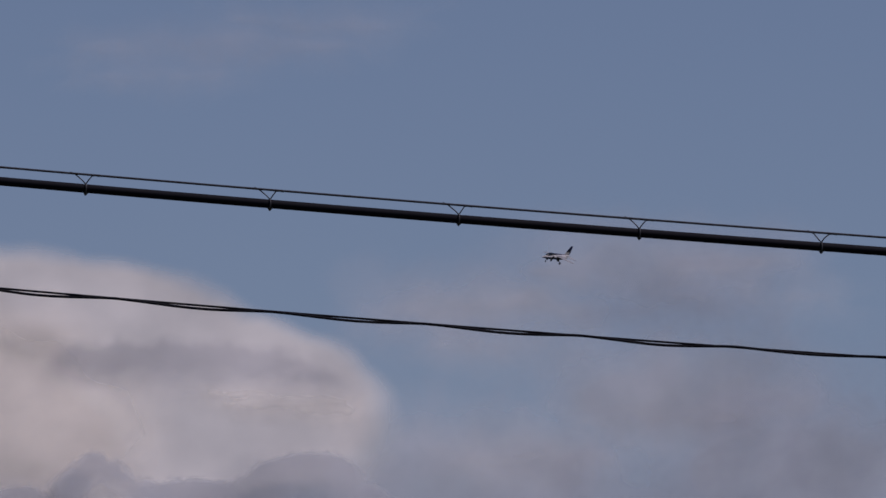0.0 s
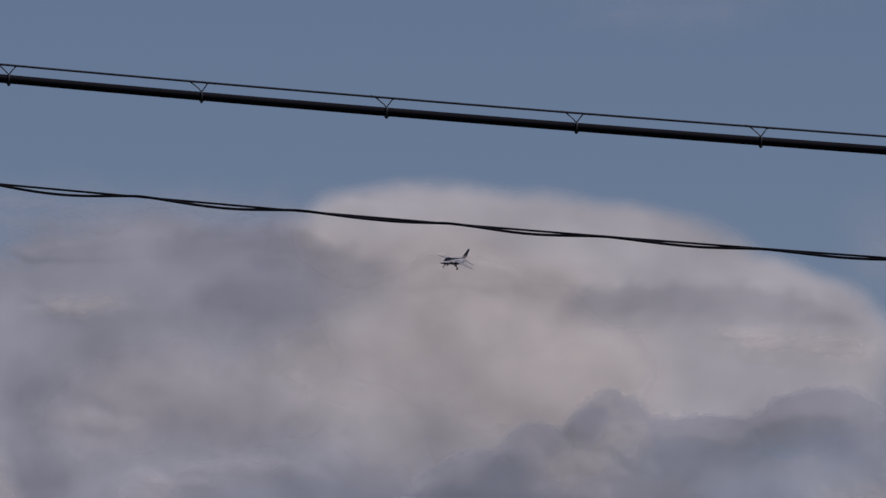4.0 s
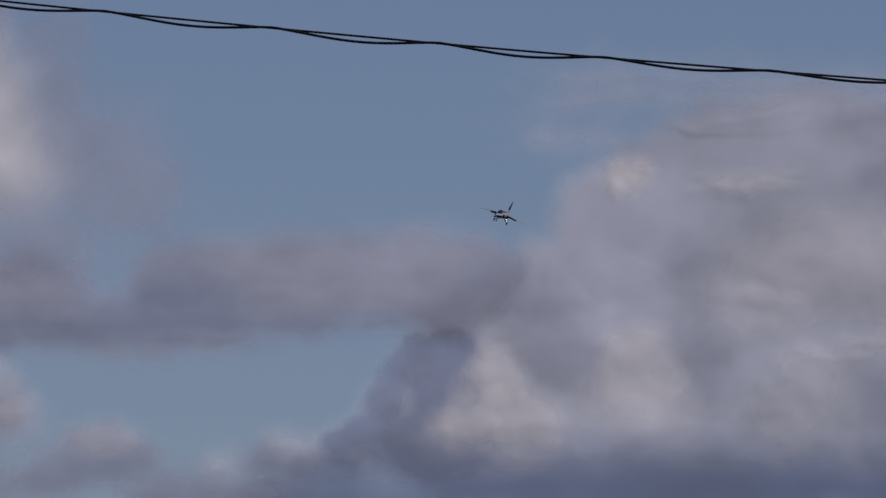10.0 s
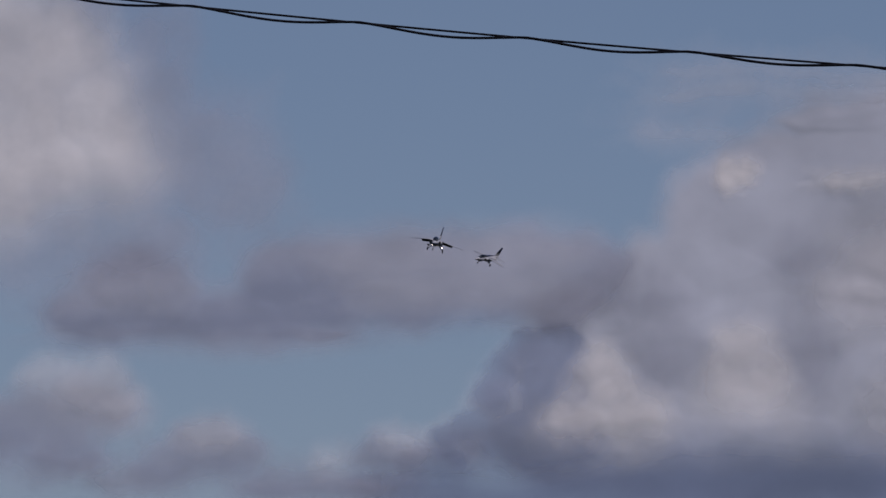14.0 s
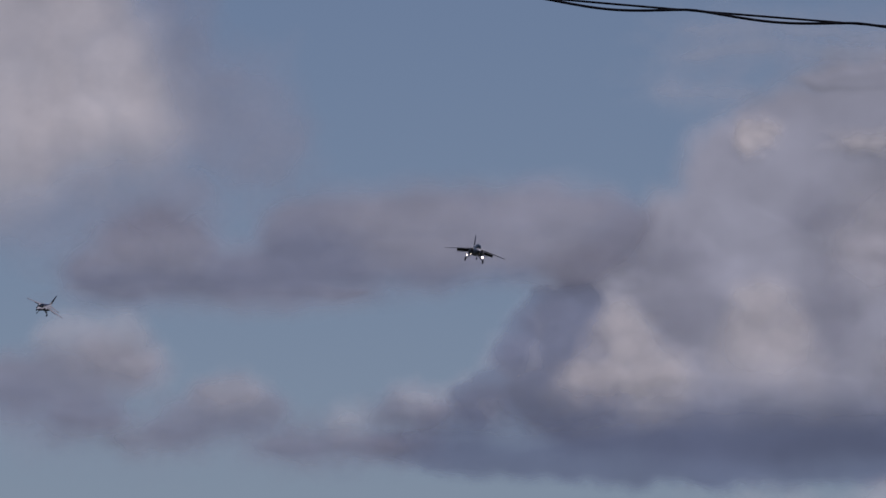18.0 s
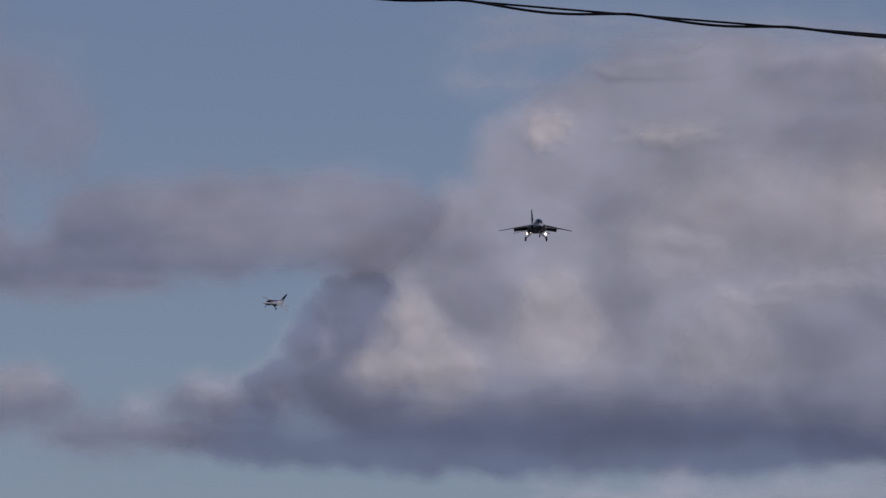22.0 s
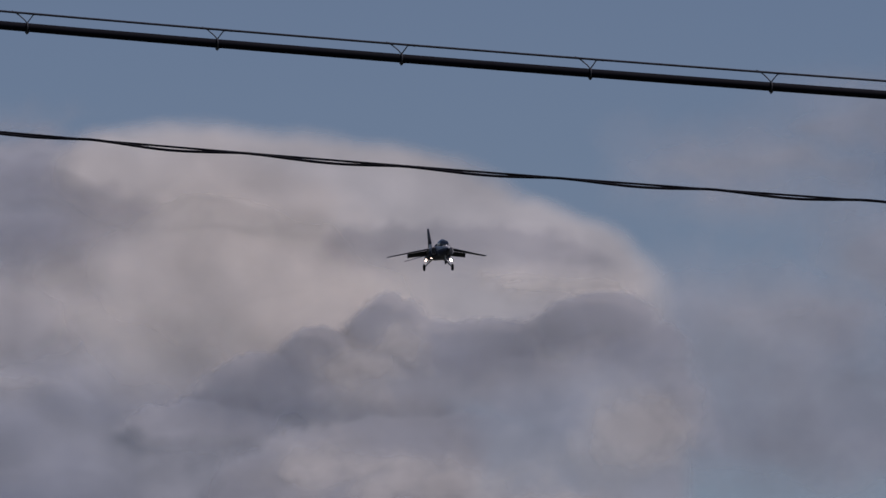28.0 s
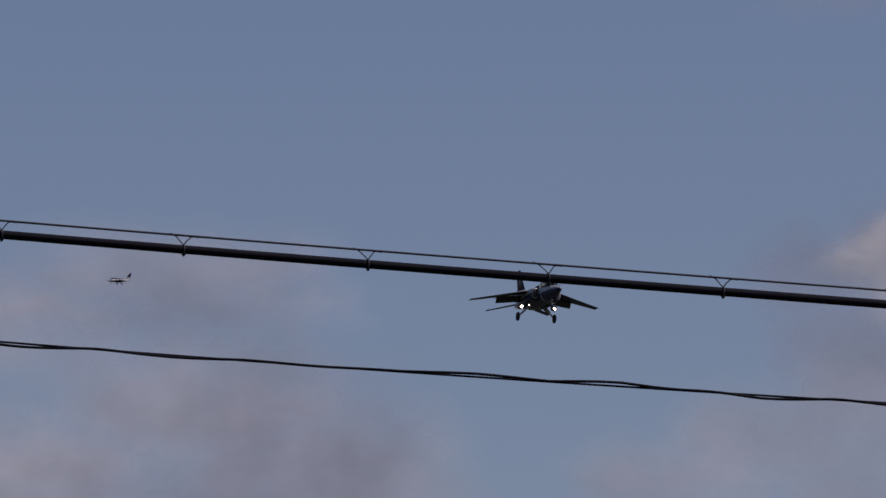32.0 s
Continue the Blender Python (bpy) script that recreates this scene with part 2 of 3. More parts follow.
    for s in (1, -1):
        duct = part("intake", loft([oval(x, w, a, b, y=s * y, k=16, power=3.2) for x, w, a, b, y in (
            (2.35, 0.27, -0.40, 0.40, 0.86), (1.8, 0.31, -0.50, 0.46, 0.86), (0.6, 0.36, -0.60, 0.46, 0.80), (-1.2, 0.38, -0.62, 0.36, 0.72),
            (-2.8, 0.36, -0.56, 0.28, 0.62), (-4.1, 0.28, -0.42, 0.18, 0.52))]), WHITE, t, "white engine intake and nacelle")
        nacelle = ((2.345, 0.27, -0.40, 0.40, 0.86), (1.8, 0.31, -0.50, 0.46, 0.86), (0.6, 0.36, -0.60, 0.46, 0.80), (-1.2, 0.38, -0.62, 0.36, 0.72), (-2.8, 0.36, -0.56, 0.28, 0.62))
        rings = [oval(x, w + 0.01, a - 0.012, c + 0.012, y=s * y, k=16, power=3.2) for x, w, a, c, y in nacelle]
        rings = [[(x, y, min(z, (h[2] + h[3]) / 2 + 0.06)) for x, y, z in ring] for ring, h in zip(rings, nacelle)]
        part("intake_underside", loft(rings), NAVY, duct, "navy blue nacelle underside")
        # thin dark plate on the closed duct paints the shade inside the intake
        part("intake_shade_plate", loft([oval(2.36, 0.215, -0.34, 0.34, y=s * 0.86, k=16, power=3.2), oval(2.365, 0.21, -0.33, 0.33, y=s * 0.86, k=16, power=3.2)]), DARK, duct, "dark plate for the shaded intake opening")
        part("exhaust_nozzle", loft([oval(-4.05, 0.27, -0.40, 0.16, y=s * 0.52, k=16), oval(-4.55, 0.22, -0.34, 0.10, y=s * 0.50, k=16)]), STEEL, t, "bare metal exhaust nozzle")
        wing = part("wing", blade((1.55, 3.0, s * 0.62, 0.42, 0.045), (-0.85, 1.05, s * 4.97, -0.30, 0.04)), WING, t, "pale grey anhedral wing")
        part("wing_underside", blade((1.56, 2.98, s * 0.64, 0.400, 0.042), (-0.84, 1.03, s * 4.94, -0.318, 0.036)), NAVY, wing, "navy blue wing underside")
        part("wing_tip", tube([(-0.80, s * 4.97, -0.30), (-1.9, s * 4.985, -0.30)], [0.045, 0.03], 6), WING, wing)
        part("flap", blade((-1.05, 0.85, s * 0.95, 0.26, 0.05), (-1.40, 0.66, s * 2.95, -0.05, 0.05)), DARK, wing, "lowered dark flap")
        part("flap_face", slab([(-0.98, s * 0.95, 0.27), (-1.45, s * 0.95, -0.20), (-1.68, s * 2.95, -0.42), (-1.35, s * 2.95, -0.02)], 0.03), DARK, wing, "flap hanging down behind the wing")
        tail = part("tailplane", blade((-4.35, 1.75, s * 0.28, 0.14, 0.04), (-5.75, 0.85, s * 2.42, -0.36, 0.035)), WING, t, "pale grey tailplane")
        part("tailplane_underside", blade((-4.34, 1.74, s * 0.30, 0.124, 0.037), (-5.74, 0.84, s * 2.40, -0.374, 0.032)), NAVY, tail, "navy blue tailplane underside")
        leg = part("main_gear", tube([(-0.35, s * 0.58, -0.60), (-0.42, s * 1.02, -1.06), (-0.45, s * 1.36, -1.40)], [0.085, 0.075, 0.06], 10), GREY, t, "grey main gear leg")
        bm = wheel_mesh(0.34, 0.20)
        bmesh.ops.translate(bm, vec=(-0.45, s * 1.44, -1.47), verts=bm.verts)
        tyre = part("wheel", bm, TYRE, leg, "black main wheel")
        part("brace", tube([(0.10, s * 0.62, -0.68), (-0.40, s * 1.10, -1.12)], 0.04, 8), GREY, leg)
        part("gear_door", slab([(0.10, s * 0.60, -0.66), (-0.95, s * 0.60, -0.66), (-0.90, s * 1.02, -1.04), (0.0, s * 1.02, -1.04)], 0.03), NAVY, t, "navy blue gear door")
        # added deep tube, turned so the camera sees the lens only near head-on
        turn = Matrix.Translation((0.0, s * 1.25, -0.80)) @ Matrix.Rotation(radians(-17.5 if s < 0 else -7), 4, "Z")
        bm = loft([oval(x, r, -r, r, k=16, power=2) for x, r in ((-0.1, 0.05), (0.0, 0.138 * 1.2), (0.68, 0.138 * 1.2), (0.68, 0.138 * 1.04), (0.03, 0.138 * 1.04))])
        bm.transform(turn)
        can = part("landing_lamp", bm, DARK, leg, "dark tube added to hide the landing lamp from the side")
        bm = loft([oval(x, r, -r, r, k=16, power=2) for x, r in ((0.035, 0.138 * 1.02), (0.06, 0.138 * 0.9))])
        bm.transform(turn)
        part("lamp_lens", bm, LAMP, leg, "glowing warm white landing lamp")
    taxi = part("taxi_lamp", loft([oval(x, r, -0.58 - r, -0.58 + r, y=-0.78, k=12, power=2) for x, r in ((0.30, 0.065), (0.33, 0.06))]), LAMP, t, "small glowing lamp")
    fin = part("fin", bm_fin(0.30, 1.0), NAVY, t, "navy blue fin")
    part("fin_root", bm_fin(0.0, 0.30), WHITE, fin, "white foot of the fin")
    for s in (1, -1):
        part("tailplane_tip", tube([(-5.75, s * 2.43, -0.36), (-6.62, s * 2.43, -0.36)], [0.04, 0.035], 6), NAVY, t, "navy blue tailplane tip")
    part("rudder", slab([(-5.92, -0.03, 0.66), (-6.30, -0.03, 0.70), (-6.92, -0.02, 2.66), (-6.62, -0.02, 2.72)], 0.05), NAVY, fin)
    part("pitot_probe", tube([(5.30, 0.20, 0.22), (5.42, 0.30, 0.30), (5.85, 0.34, 0.31)], [0.035, 0.028, 0.012], 8), STEEL, t, "thin metal air probe")
    nose_leg = part("nose_gear", tube([(4.15, 0, -0.52), (4.25, 0, -0.95), (4.28, 0, -1.22)], [0.07, 0.06, 0.05], 10), GREY, t, "grey nose gear leg")
    bm = wheel_mesh(0.23, 0.15)
    bmesh.ops.translate(bm, vec=(4.3, 0, -1.30), verts=bm.verts)
    part("wheel", bm, TYRE, nose_leg, "black nose wheel")
    part("gear_door", slab([(4.6, 0.20, -0.55), (3.9, 0.20, -0.58), (3.9, 0.26, -0.86), (4.6, 0.26, -0.83)], 0.025), NAVY, t, "navy blue nose gear door")
    return t


def bm_fin(a, b):
    """The fin's skin between two shares of its height."""
    rings = []
    for f in [a + (b - a) * k for k in (0, 0.5, 0.95, 1.0)]:
        z, lx, c, th = 0.50 + 2.42 * f, -3.55 - 2.40 * f, 2.45 - 1.45 * f, (0.085 - 0.03 * f) * (0.4 if f >= 1.0 else 1)
        ring = [(lx - c * s, th * 2.2 * math.sqrt(s) * (1 - s), z) for s in [i / 8 for i in range(9)]]
        ring += [(lx - c * s, -th * 2.2 * math.sqrt(s) * (1 - s), z) for s in [i / 8 for i in range(7, 0, -1)]]
        rings.append(ring)
    return loft(rings)


# ---- ground ----
def ground():
    bm = bmesh.new()
    bmesh.ops.create_circle(bm, cap_ends=True, segments=96, radius=9000)
    ob = part("ground", bm, EARTH, smooth=False)
    tagged(ob, "flat dry grass and earth reaching the horizon", "ground", kind="structure")


# ---- cables ----
def on_line(x, z):
    """A point of the cables' upright plane."""
    return Vector((x, 28.369 - 0.06602 * (x - 2.7046), z))


def hanger_x(i):
    return 2.7046 + (0.6 * i - 0.001193 * i * i) * 0.99783


def cable_z(x):
    i = (x - 2.7046) / 0.5987
    i += 0.00199 * i * i
    return 1.6 + 4.0674 - 0.0455865 * i + 0.00118321 * i * i - 0.0000455 * i ** 3


def wire_z(x):
    return 1.6 + 3.96057 - 0.1020854 * x + 0.0048157 * x * x - 0.00008705 * x ** 3 + 0.0032 * math.exp(-((x - 2.7) / 1.9) ** 4)


X0, X1 = -13.0, 18.2


def steps(a, b, d):
    k = int(math.ceil((b - a) / d))
    return [a + (b - a) * i / k for i in range(k + 1)]


def trunk_cable():
    t = tagged(new("communication_cable"), "thick black communication cable slung under a thin steel strand", "cable")
    part("cable", tube([on_line(x, cable_z(x)) for x in steps(X0, X1, 0.3)], 0.0142, 14), SHEATH, t, "thick black sheathed cable")
    part("messenger_strand", tube([on_line(x, cable_z(x) + 0.0455) for x in steps(X0, X1, 0.3)], 0.0036, 8), STRAND, t, "thin dark steel strand")
    for i in range(-25, 26):
        rng = random.Random(i)
        x = hanger_x(i) + rng.uniform(-0.006, 0.006)
        z, dz = cable_z(x), -0.072
        lean = rng.uniform(-0.004, 0.004)
        top = 0.0455
        h = part("hanger", tube([on_line(x - 0.047, z + top + 0.004 + 0.047 * 0.072), on_line(x - 0.036, z + top + 0.0005 + 0.036 * 0.072), on_line(x - 0.026, z + top - 0.004),
                                 on_line(x - 0.010 + lean, z + 0.026), on_line(x - 0.002 + lean, z + 0.0165)], 0.0019, 6), CLAMP, t, "bent wire hanger")
        part("hanger_arm", tube([on_line(x + 0.047, z + top - 0.003 - 0.047 * 0.072), on_line(x + 0.034, z + top - 0.0015 - 0.034 * 0.072), on_line(x + 0.022, z + top - 0.005),
                                 on_line(x + 0.010 + lean, z + 0.028), on_line(x + 0.002 + lean, z + 0.0165)], 0.0019, 6), CLAMP, h)
        ring = [on_line(x + lean, z) + Vector((0, 0.0165 * math.cos(a), 0.0165 * math.sin(a))) for a in [2 * math.pi * j / 16 for j in range(17)]]
        part("clamp_ring", tube(ring, 0.0024, 6), CLAMP, h)
        part("clamp_tail", tube([on_line(x + lean, z - 0.012), on_line(x + lean - 0.0005, z - 0.0175), on_line(x + lean - 0.001, z - 0.0225)], [0.009, 0.006, 0.002], 8), CLAMP, h)


GAP_X = np.array([-14, 0.2, 0.515, 1.05, 1.58, 2.07, 2.54, 3.06, 3.55, 4.04, 4.54, 5.03, 5.52, 6.02, 6.50, 6.95, 19])
GAP_TURN = np.array([-27.0, -0.6, 0, 1, 2, 3, 4, 5, 6, 7, 8, 9, 10, 11, 12, 13, 37.0])
GAP_SIZE = np.array([10, 10, 10, 8.5, 6.5, 3.5, 6, 5.5, 5, 5, 5.5, 3, 0.5, -6, -7, 5, 6]) * 0.0018


def drop_wires():
    t = tagged(new("drop_wire"), "two thin black wires loosely twisted round each other", "cable")
    part("support_wire", tube([on_line(x, wire_z(x)) for x in steps(X0, X1, 0.1)], 0.0035, 8), SHEATH, t, "thin black support wire")
    pts = []
    for x in steps(X0, X1, 0.03):
        turn = 2 * math.pi * float(np.interp(x, GAP_X, GAP_TURN))
        size = float(np.interp(x, GAP_X, GAP_SIZE))
        part_open = 0.5 + 0.18 * max(0.0, 1 - abs(x - 3.4) / 1.6)
        low = 2 * part_open - 1
        p = on_line(x, wire_z(x) - size * (low + (1 - low) * (0.5 + 0.5 * math.cos(turn)) ** 0.65) - 0.0012 * math.cos(turn))
        p.y += 0.007 * math.sin(turn) - 0.006
        pts.append(p)
    part("wrapped_wire", tube(pts, 0.0045, 8), SHEATH, t, "thicker black wire wound round it")


def poles():
    for x in (X0, X1):
        t = tagged(new("utility_pole"), "round grey concrete utility pole carrying the cables", "utility pole", "poles of the cable line")
        t.matrix_world = Matrix.Translation(on_line(x, 0) + Vector((0, 0.17, 0)))
        top = max(cable_z(x), wire_z(x)) + 1.2
        part("shaft", tube([(0, 0, -0.3), (0, 0, top)], [0.165, 0.12], 24), CONCRETE, t)
        for z in (cable_z(x) + 0.0455, wire_z(x)):
            part("pole_band", tube([(0, 0, z - 0.03), (0, 0, z + 0.03)], 0.155, 24), STEEL, t, "steel band")


# ---- clouds ----
REACH = 4300.0
SLANT = 0.7  # the banks lean back as they rise
PER = radians(5.65) / 1568.2
SPAN = PER * REACH  # metres for one unit across
STEP = 4.0
U, V = np.meshgrid(np.arange(-1240, 4320, STEP), np.arange(-700, 900, STEP), indexing="ij")


def swirl(u, v, seed, size):
    """Gradient noise, about -1 to 1, with cells of the given size."""
    turn = np.random.RandomState(seed).uniform(0, 2 * math.pi, (64, 64))
    gx, gy = np.cos(turn), np.sin(turn)
    x, y = u / size + 300.37, v / size + 300.71
    i, j = np.floor(x).astype(int), np.floor(y).astype(int)
    fx, fy = x - i, y - j
    wx, wy = fx ** 3 * (fx * (fx * 6 - 15) + 10), fy ** 3 * (fy * (fy * 6 - 15) + 10)

    def corner(a, b):
        p, q = (i + a) % 64, (j + b) % 64
        return gx[p, q] * (fx - a) + gy[p, q] * (fy - b)
    low = corner(0, 0) * (1 - wx) + corner(1, 0) * wx
    high = corner(0, 1) * (1 - wx) + corner(1, 1) * wx
    return 1.5 * (low * (1 - wy) + high * wy)


def wisps(u, v, seed, size, octaves=4, gain=0.5):
    s, k = 0, 1.0
    for o in range(octaves):
        s = s + k * swirl(u, v, seed + o, size)
        size, k = size * 0.5, k * gain
    return s


def knuckles(u, v, seed, size, octaves=4, gain=0.5):
    """Round bumps parted by creases, as on the head of a cumulus."""
    s, k = 0, 1.0
    for o in range(octaves):
        s = s + k * (np.sqrt(swirl(u, v, seed + o, size) ** 2 + 0.01) * 2 - 0.75)
        size, k = size * 0.5, k * gain
    return s


def smooth(s):
    s = np.clip(s, 0, 1)
    return s * s * (3 - 2 * s)


# how far the vapour stands out towards the ground watcher, in metres; each bank lies over those behind it
STAND = 3.5 * wisps(U, V, 3, 420, 3)
CLOUDS = []


def bank(name, mat, lobes, parent=None, label="", soft=40, fade=0, rough=12, opacity=1.0, warp=14, girth=60, swell=0.12, grain=0.15, patch=0.0, size=80, gap=0.4):
    """One bank of vapour out of rounded lobes (across, up, half width, half height), in units of 0.0036 degrees about the
    point 6.5 degrees above +y. It swells towards the watcher and thins out over its rim: within "soft" at its top,
    within "fade" at its foot; "patch" of it is uneven all over."""
    seed = 13 * (bank.made + 3)
    bank.made += 1
    fade = fade or soft
    pad = max(soft, fade) * 0.7 + rough * 1.6 + warp * 1.5 + 90
    i0 = max(0, int((min(l[0] - l[2] for l in lobes) - pad - U[0, 0]) / STEP))
    i1 = min(U.shape[0], int((max(l[0] + l[2] for l in lobes) + pad - U[0, 0]) / STEP) + 1)
    j0 = max(0, int((min(l[1] - l[3] for l in lobes) - pad - V[0, 0]) / STEP))
    j1 = min(U.shape[1], int((max(l[1] + l[3] for l in lobes) + pad - V[0, 0]) / STEP) + 1)
    u, v = U[i0:i1, j0:j1], V[i0:i1, j0:j1]
    wu = u + warp * wisps(u, v, seed, 150, 3)
    wv = v + warp * wisps(u, v, seed + 4, 150, 3)
    near, lift, most = 0, 0, None
    for a, b, ru, rv in lobes:
        q = np.sqrt(((wu - a) / ru) ** 2 + ((wv - b) / rv) ** 2) + 1e-6
        e = np.minimum((1 - q) * q / np.sqrt(((wu - a) / ru ** 2) ** 2 + ((wv - b) / rv ** 2) ** 2 + 1e-12), min(ru, rv))
        w = np.exp(np.clip(e / 14.0, -40, 40))
        near, lift = near + w, lift + w * np.clip((wv - b) / rv * 0.6 + 0.5, 0, 1)
        most = e if most is None else np.maximum(most, e)
    inside = np.maximum(14.0 * np.log(near) * 0.5 + most * 0.5, most)
    rim = fade + (soft - fade) * smooth(lift / near)
    row, col = np.arange(u.shape[0])[:, None], np.arange(u.shape[1])[None, :]
    rest = np.minimum(np.minimum(row, u.shape[0] - 1 - row), np.minimum(col, u.shape[1] - 1 - col))
    round_it = smooth(1.6 + inside / (0.55 * pad)) * smooth(rest * STEP / 60)
    plain = smooth(inside / (rim + 40) + 0.5)
    deep = np.logaddexp(0.0, inside / 24.0) * 24.0
    inside = inside + rough * (0.5 * wisps(u, v, seed + 8, size * 1.5, 3, 0.45) + 0.7 * knuckles(u, v, seed + 13, size, 3, 0.4))
    shape = smooth(inside / rim + 0.5)
    cover = shape * min(opacity, 0.96)
    if patch:
        cover = cover * (1 - patch * smooth(0.5 + 0.6 * wisps(u, v, seed + 19, 170, 5, 0.6)))
    out = gap + swell * girth * SPAN * (1 - np.exp(-deep / girth)) + grain * (wisps(u, v, seed + 24, 110, 3, 0.4) + 1) * plain
    stand = STAND[i0:i1, j0:j1] + out
    STAND[i0:i1, j0:j1] += out * round_it
    r = REACH + SLANT * v * SPAN - stand
    az, el = u * PER, radians(6.5) + v * PER
    p = np.stack([r * np.cos(el) * np.sin(az), r * np.cos(el) * np.cos(az), EYE[2] + r * np.sin(el)], -1)
    mid = np.array(parent["mid"]) if parent else p.reshape(-1, 3).mean(0)
    p = (p - mid).reshape(-1, 3)
    idx = np.arange(u.size).reshape(u.shape)
    quad = np.stack([idx[:-1, :-1], idx[1:, :-1], idx[1:, 1:], idx[:-1, 1:]], -1)
    seen = np.maximum.reduce([cover[:-1, :-1], cover[1:, :-1], cover[1:, 1:], cover[:-1, 1:]]) > 0.006
    used, back = np.unique(quad[seen], return_inverse=True)
    quad = back.reshape(-1, 4)
    me = bpy.data.meshes.new(name)
    me.vertices.add(len(used))
    me.vertices.foreach_set("co", p[used].ravel())
    me.loops.add(quad.size)
    me.loops.foreach_set("vertex_index", quad.ravel())
    me.polygons.add(len(quad))
    me.polygons.foreach_set("loop_start", np.arange(len(quad)) * 4)
    me.polygons.foreach_set("use_smooth", np.ones(len(quad), bool))
    me.attributes.new("cover", "FLOAT", "POINT").data.foreach_set("value", cover.ravel()[used])
    me.update(calc_edges=True)
    me.materials.append(mat)
    ob = new(name, me)
    ob["mid"] = [float(c) for c in mid]
    if parent:
        ob.parent = parent
        if label:
            ob["label"] = label
    return ob


bank.made = 0


def cloud(label, mat, lobes, drift=(8.7, 0.0), **shape):
    """A cloud that drifts as one; more banks may be laid on it as its parts."""
    ob = tagged(bank("cloud", mat, lobes, **shape), label, "cloud", "clouds in the sky")
    CLOUDS.append((ob, tuple(ob["mid"]), (drift[0] * SPAN, drift[1] * SPAN)))
    return ob


# far veils
cloud("faint high wisp of lilac cloud", CLOUD_GREY, [(1850, 700, 260, 36), (2030, 742, 170, 26), (1760, 650, 120, 18)], soft=90, rough=16, opacity=0.36, patch=0.5)
veil = cloud("thin lilac veil of cloud with blue gaps", CLOUD_GREY, [
    (2340, 240, 200, 60), (2650, 310, 260, 64), (2700, 80, 240, 110), (2330, -60, 260, 120), (2500, -200, 400, 140), (2900, -60, 260, 130)],
    soft=170, rough=14, warp=30, opacity=0.8, patch=0.15, swell=0.03)
bank("warm_streak", CLOUD_LIGHT, [(2400, 170, 170, 40), (2660, 40, 170, 50), (2330, 250, 100, 30), (2440, -40, 160, 40), (2800, 250, 160, 24)], veil, "warm pale streaks in the veil",
     soft=120, rough=14, opacity=0.36, patch=0.4, swell=0.05)
# dull sheet laid over the veil to paint it darker
bank("veil_shade_tone", CLOUD_DULL, [(2680, -110, 260, 110), (2480, -240, 320, 110), (2900, 0, 200, 170), (2700, 230, 160, 50)], veil, "duller sheet over the veil, shade put into its colour",
     soft=190, rough=16, warp=24, opacity=0.36, patch=0.35, swell=0.02)

# the broad mass with its flat base and lumps
mass = cloud("broad soft lilac-grey cloud mass with lumps", CLOUD_GREY, [
    (560, -40, 230, 130), (400, -70, 130, 110), (255, -130, 125, 72), (225, -275, 120, 115), (150, -200, 70, 60), (95, -270, 60, 60), (20, -350, 70, 48), (900, 40, 520, 230), (560, -150, 300, 150), (1240, -40, 440, 290), (1200, 170, 400, 110), (900, 230, 330, 60),
    (520, -330, 470, 130), (850, -250, 350, 180), (1200, -330, 420, 160), (1560, -300, 300, 180)],
    soft=64, rough=9, warp=16, opacity=0.95, girth=110, swell=0.15)
bank("veil", CLOUD_GREY, [(580, 276, 220, 30), (540, 314, 170, 24), (420, 205, 90, 22), (860, 304, 220, 24)], mass, "thin lilac veil at the upper edge",
     soft=100, rough=16, opacity=0.62, patch=0.25, swell=0.03)
# shoulder, base and hollows carry the mass's shade as darker base colours
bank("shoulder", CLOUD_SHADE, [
    (-110, -415, 80, 22), (-30, -385, 70, 44), (-6, -332, 34, 28), (40, -318, 44, 36), (74, -264, 38, 44), (98, -214, 34, 40), (132, -174, 36, 36), (180, -250, 70, 90), (190, -170, 50, 46), (150, -340, 120, 64)], mass, "slate-blue shoulder with a stepped edge, shade put into its colour", soft=15, fade=90, rough=6, warp=5, opacity=0.6, size=44, swell=0.06)
bank("flat_base", CLOUD_DEEP_SHADE, [
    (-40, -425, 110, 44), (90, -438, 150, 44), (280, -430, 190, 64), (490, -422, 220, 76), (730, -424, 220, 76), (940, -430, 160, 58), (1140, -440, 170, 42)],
    mass, "slate-blue flat base, shade put into its colour", soft=150, fade=40, rough=9, warp=10, opacity=0.86, swell=0.03)
bank("hollow", CLOUD_DULL, [(350, -90, 60, 46), (385, -180, 70, 60), (640, -180, 50, 90), (620, -20, 60, 40)], mass, "dull sheet painting the shade between the lumps",
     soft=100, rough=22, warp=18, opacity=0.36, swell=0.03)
bank("haze", CLOUD_DEEP_SHADE, [(985, -300, 80, 110), (1040, -240, 70, 60), (1175, -200, 120, 60), (1130, -330, 120, 70)], mass, "blue-grey darker patches over the base",
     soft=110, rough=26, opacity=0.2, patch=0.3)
# the lumps' sunlit look is painted: whiter sheets over the grey mass
bank("lump", CLOUD_WHITE, [(264, -212, 46, 44), (276, -250, 44, 44), (234, -296, 76, 36), (320, -290, 60, 40)], mass, "pale cumulus lump, sunlight put into its colour", soft=56, fade=120, rough=13, opacity=0.66, size=60, girth=40)
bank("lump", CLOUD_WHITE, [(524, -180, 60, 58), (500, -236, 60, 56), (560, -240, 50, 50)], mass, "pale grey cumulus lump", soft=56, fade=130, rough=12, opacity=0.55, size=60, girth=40)
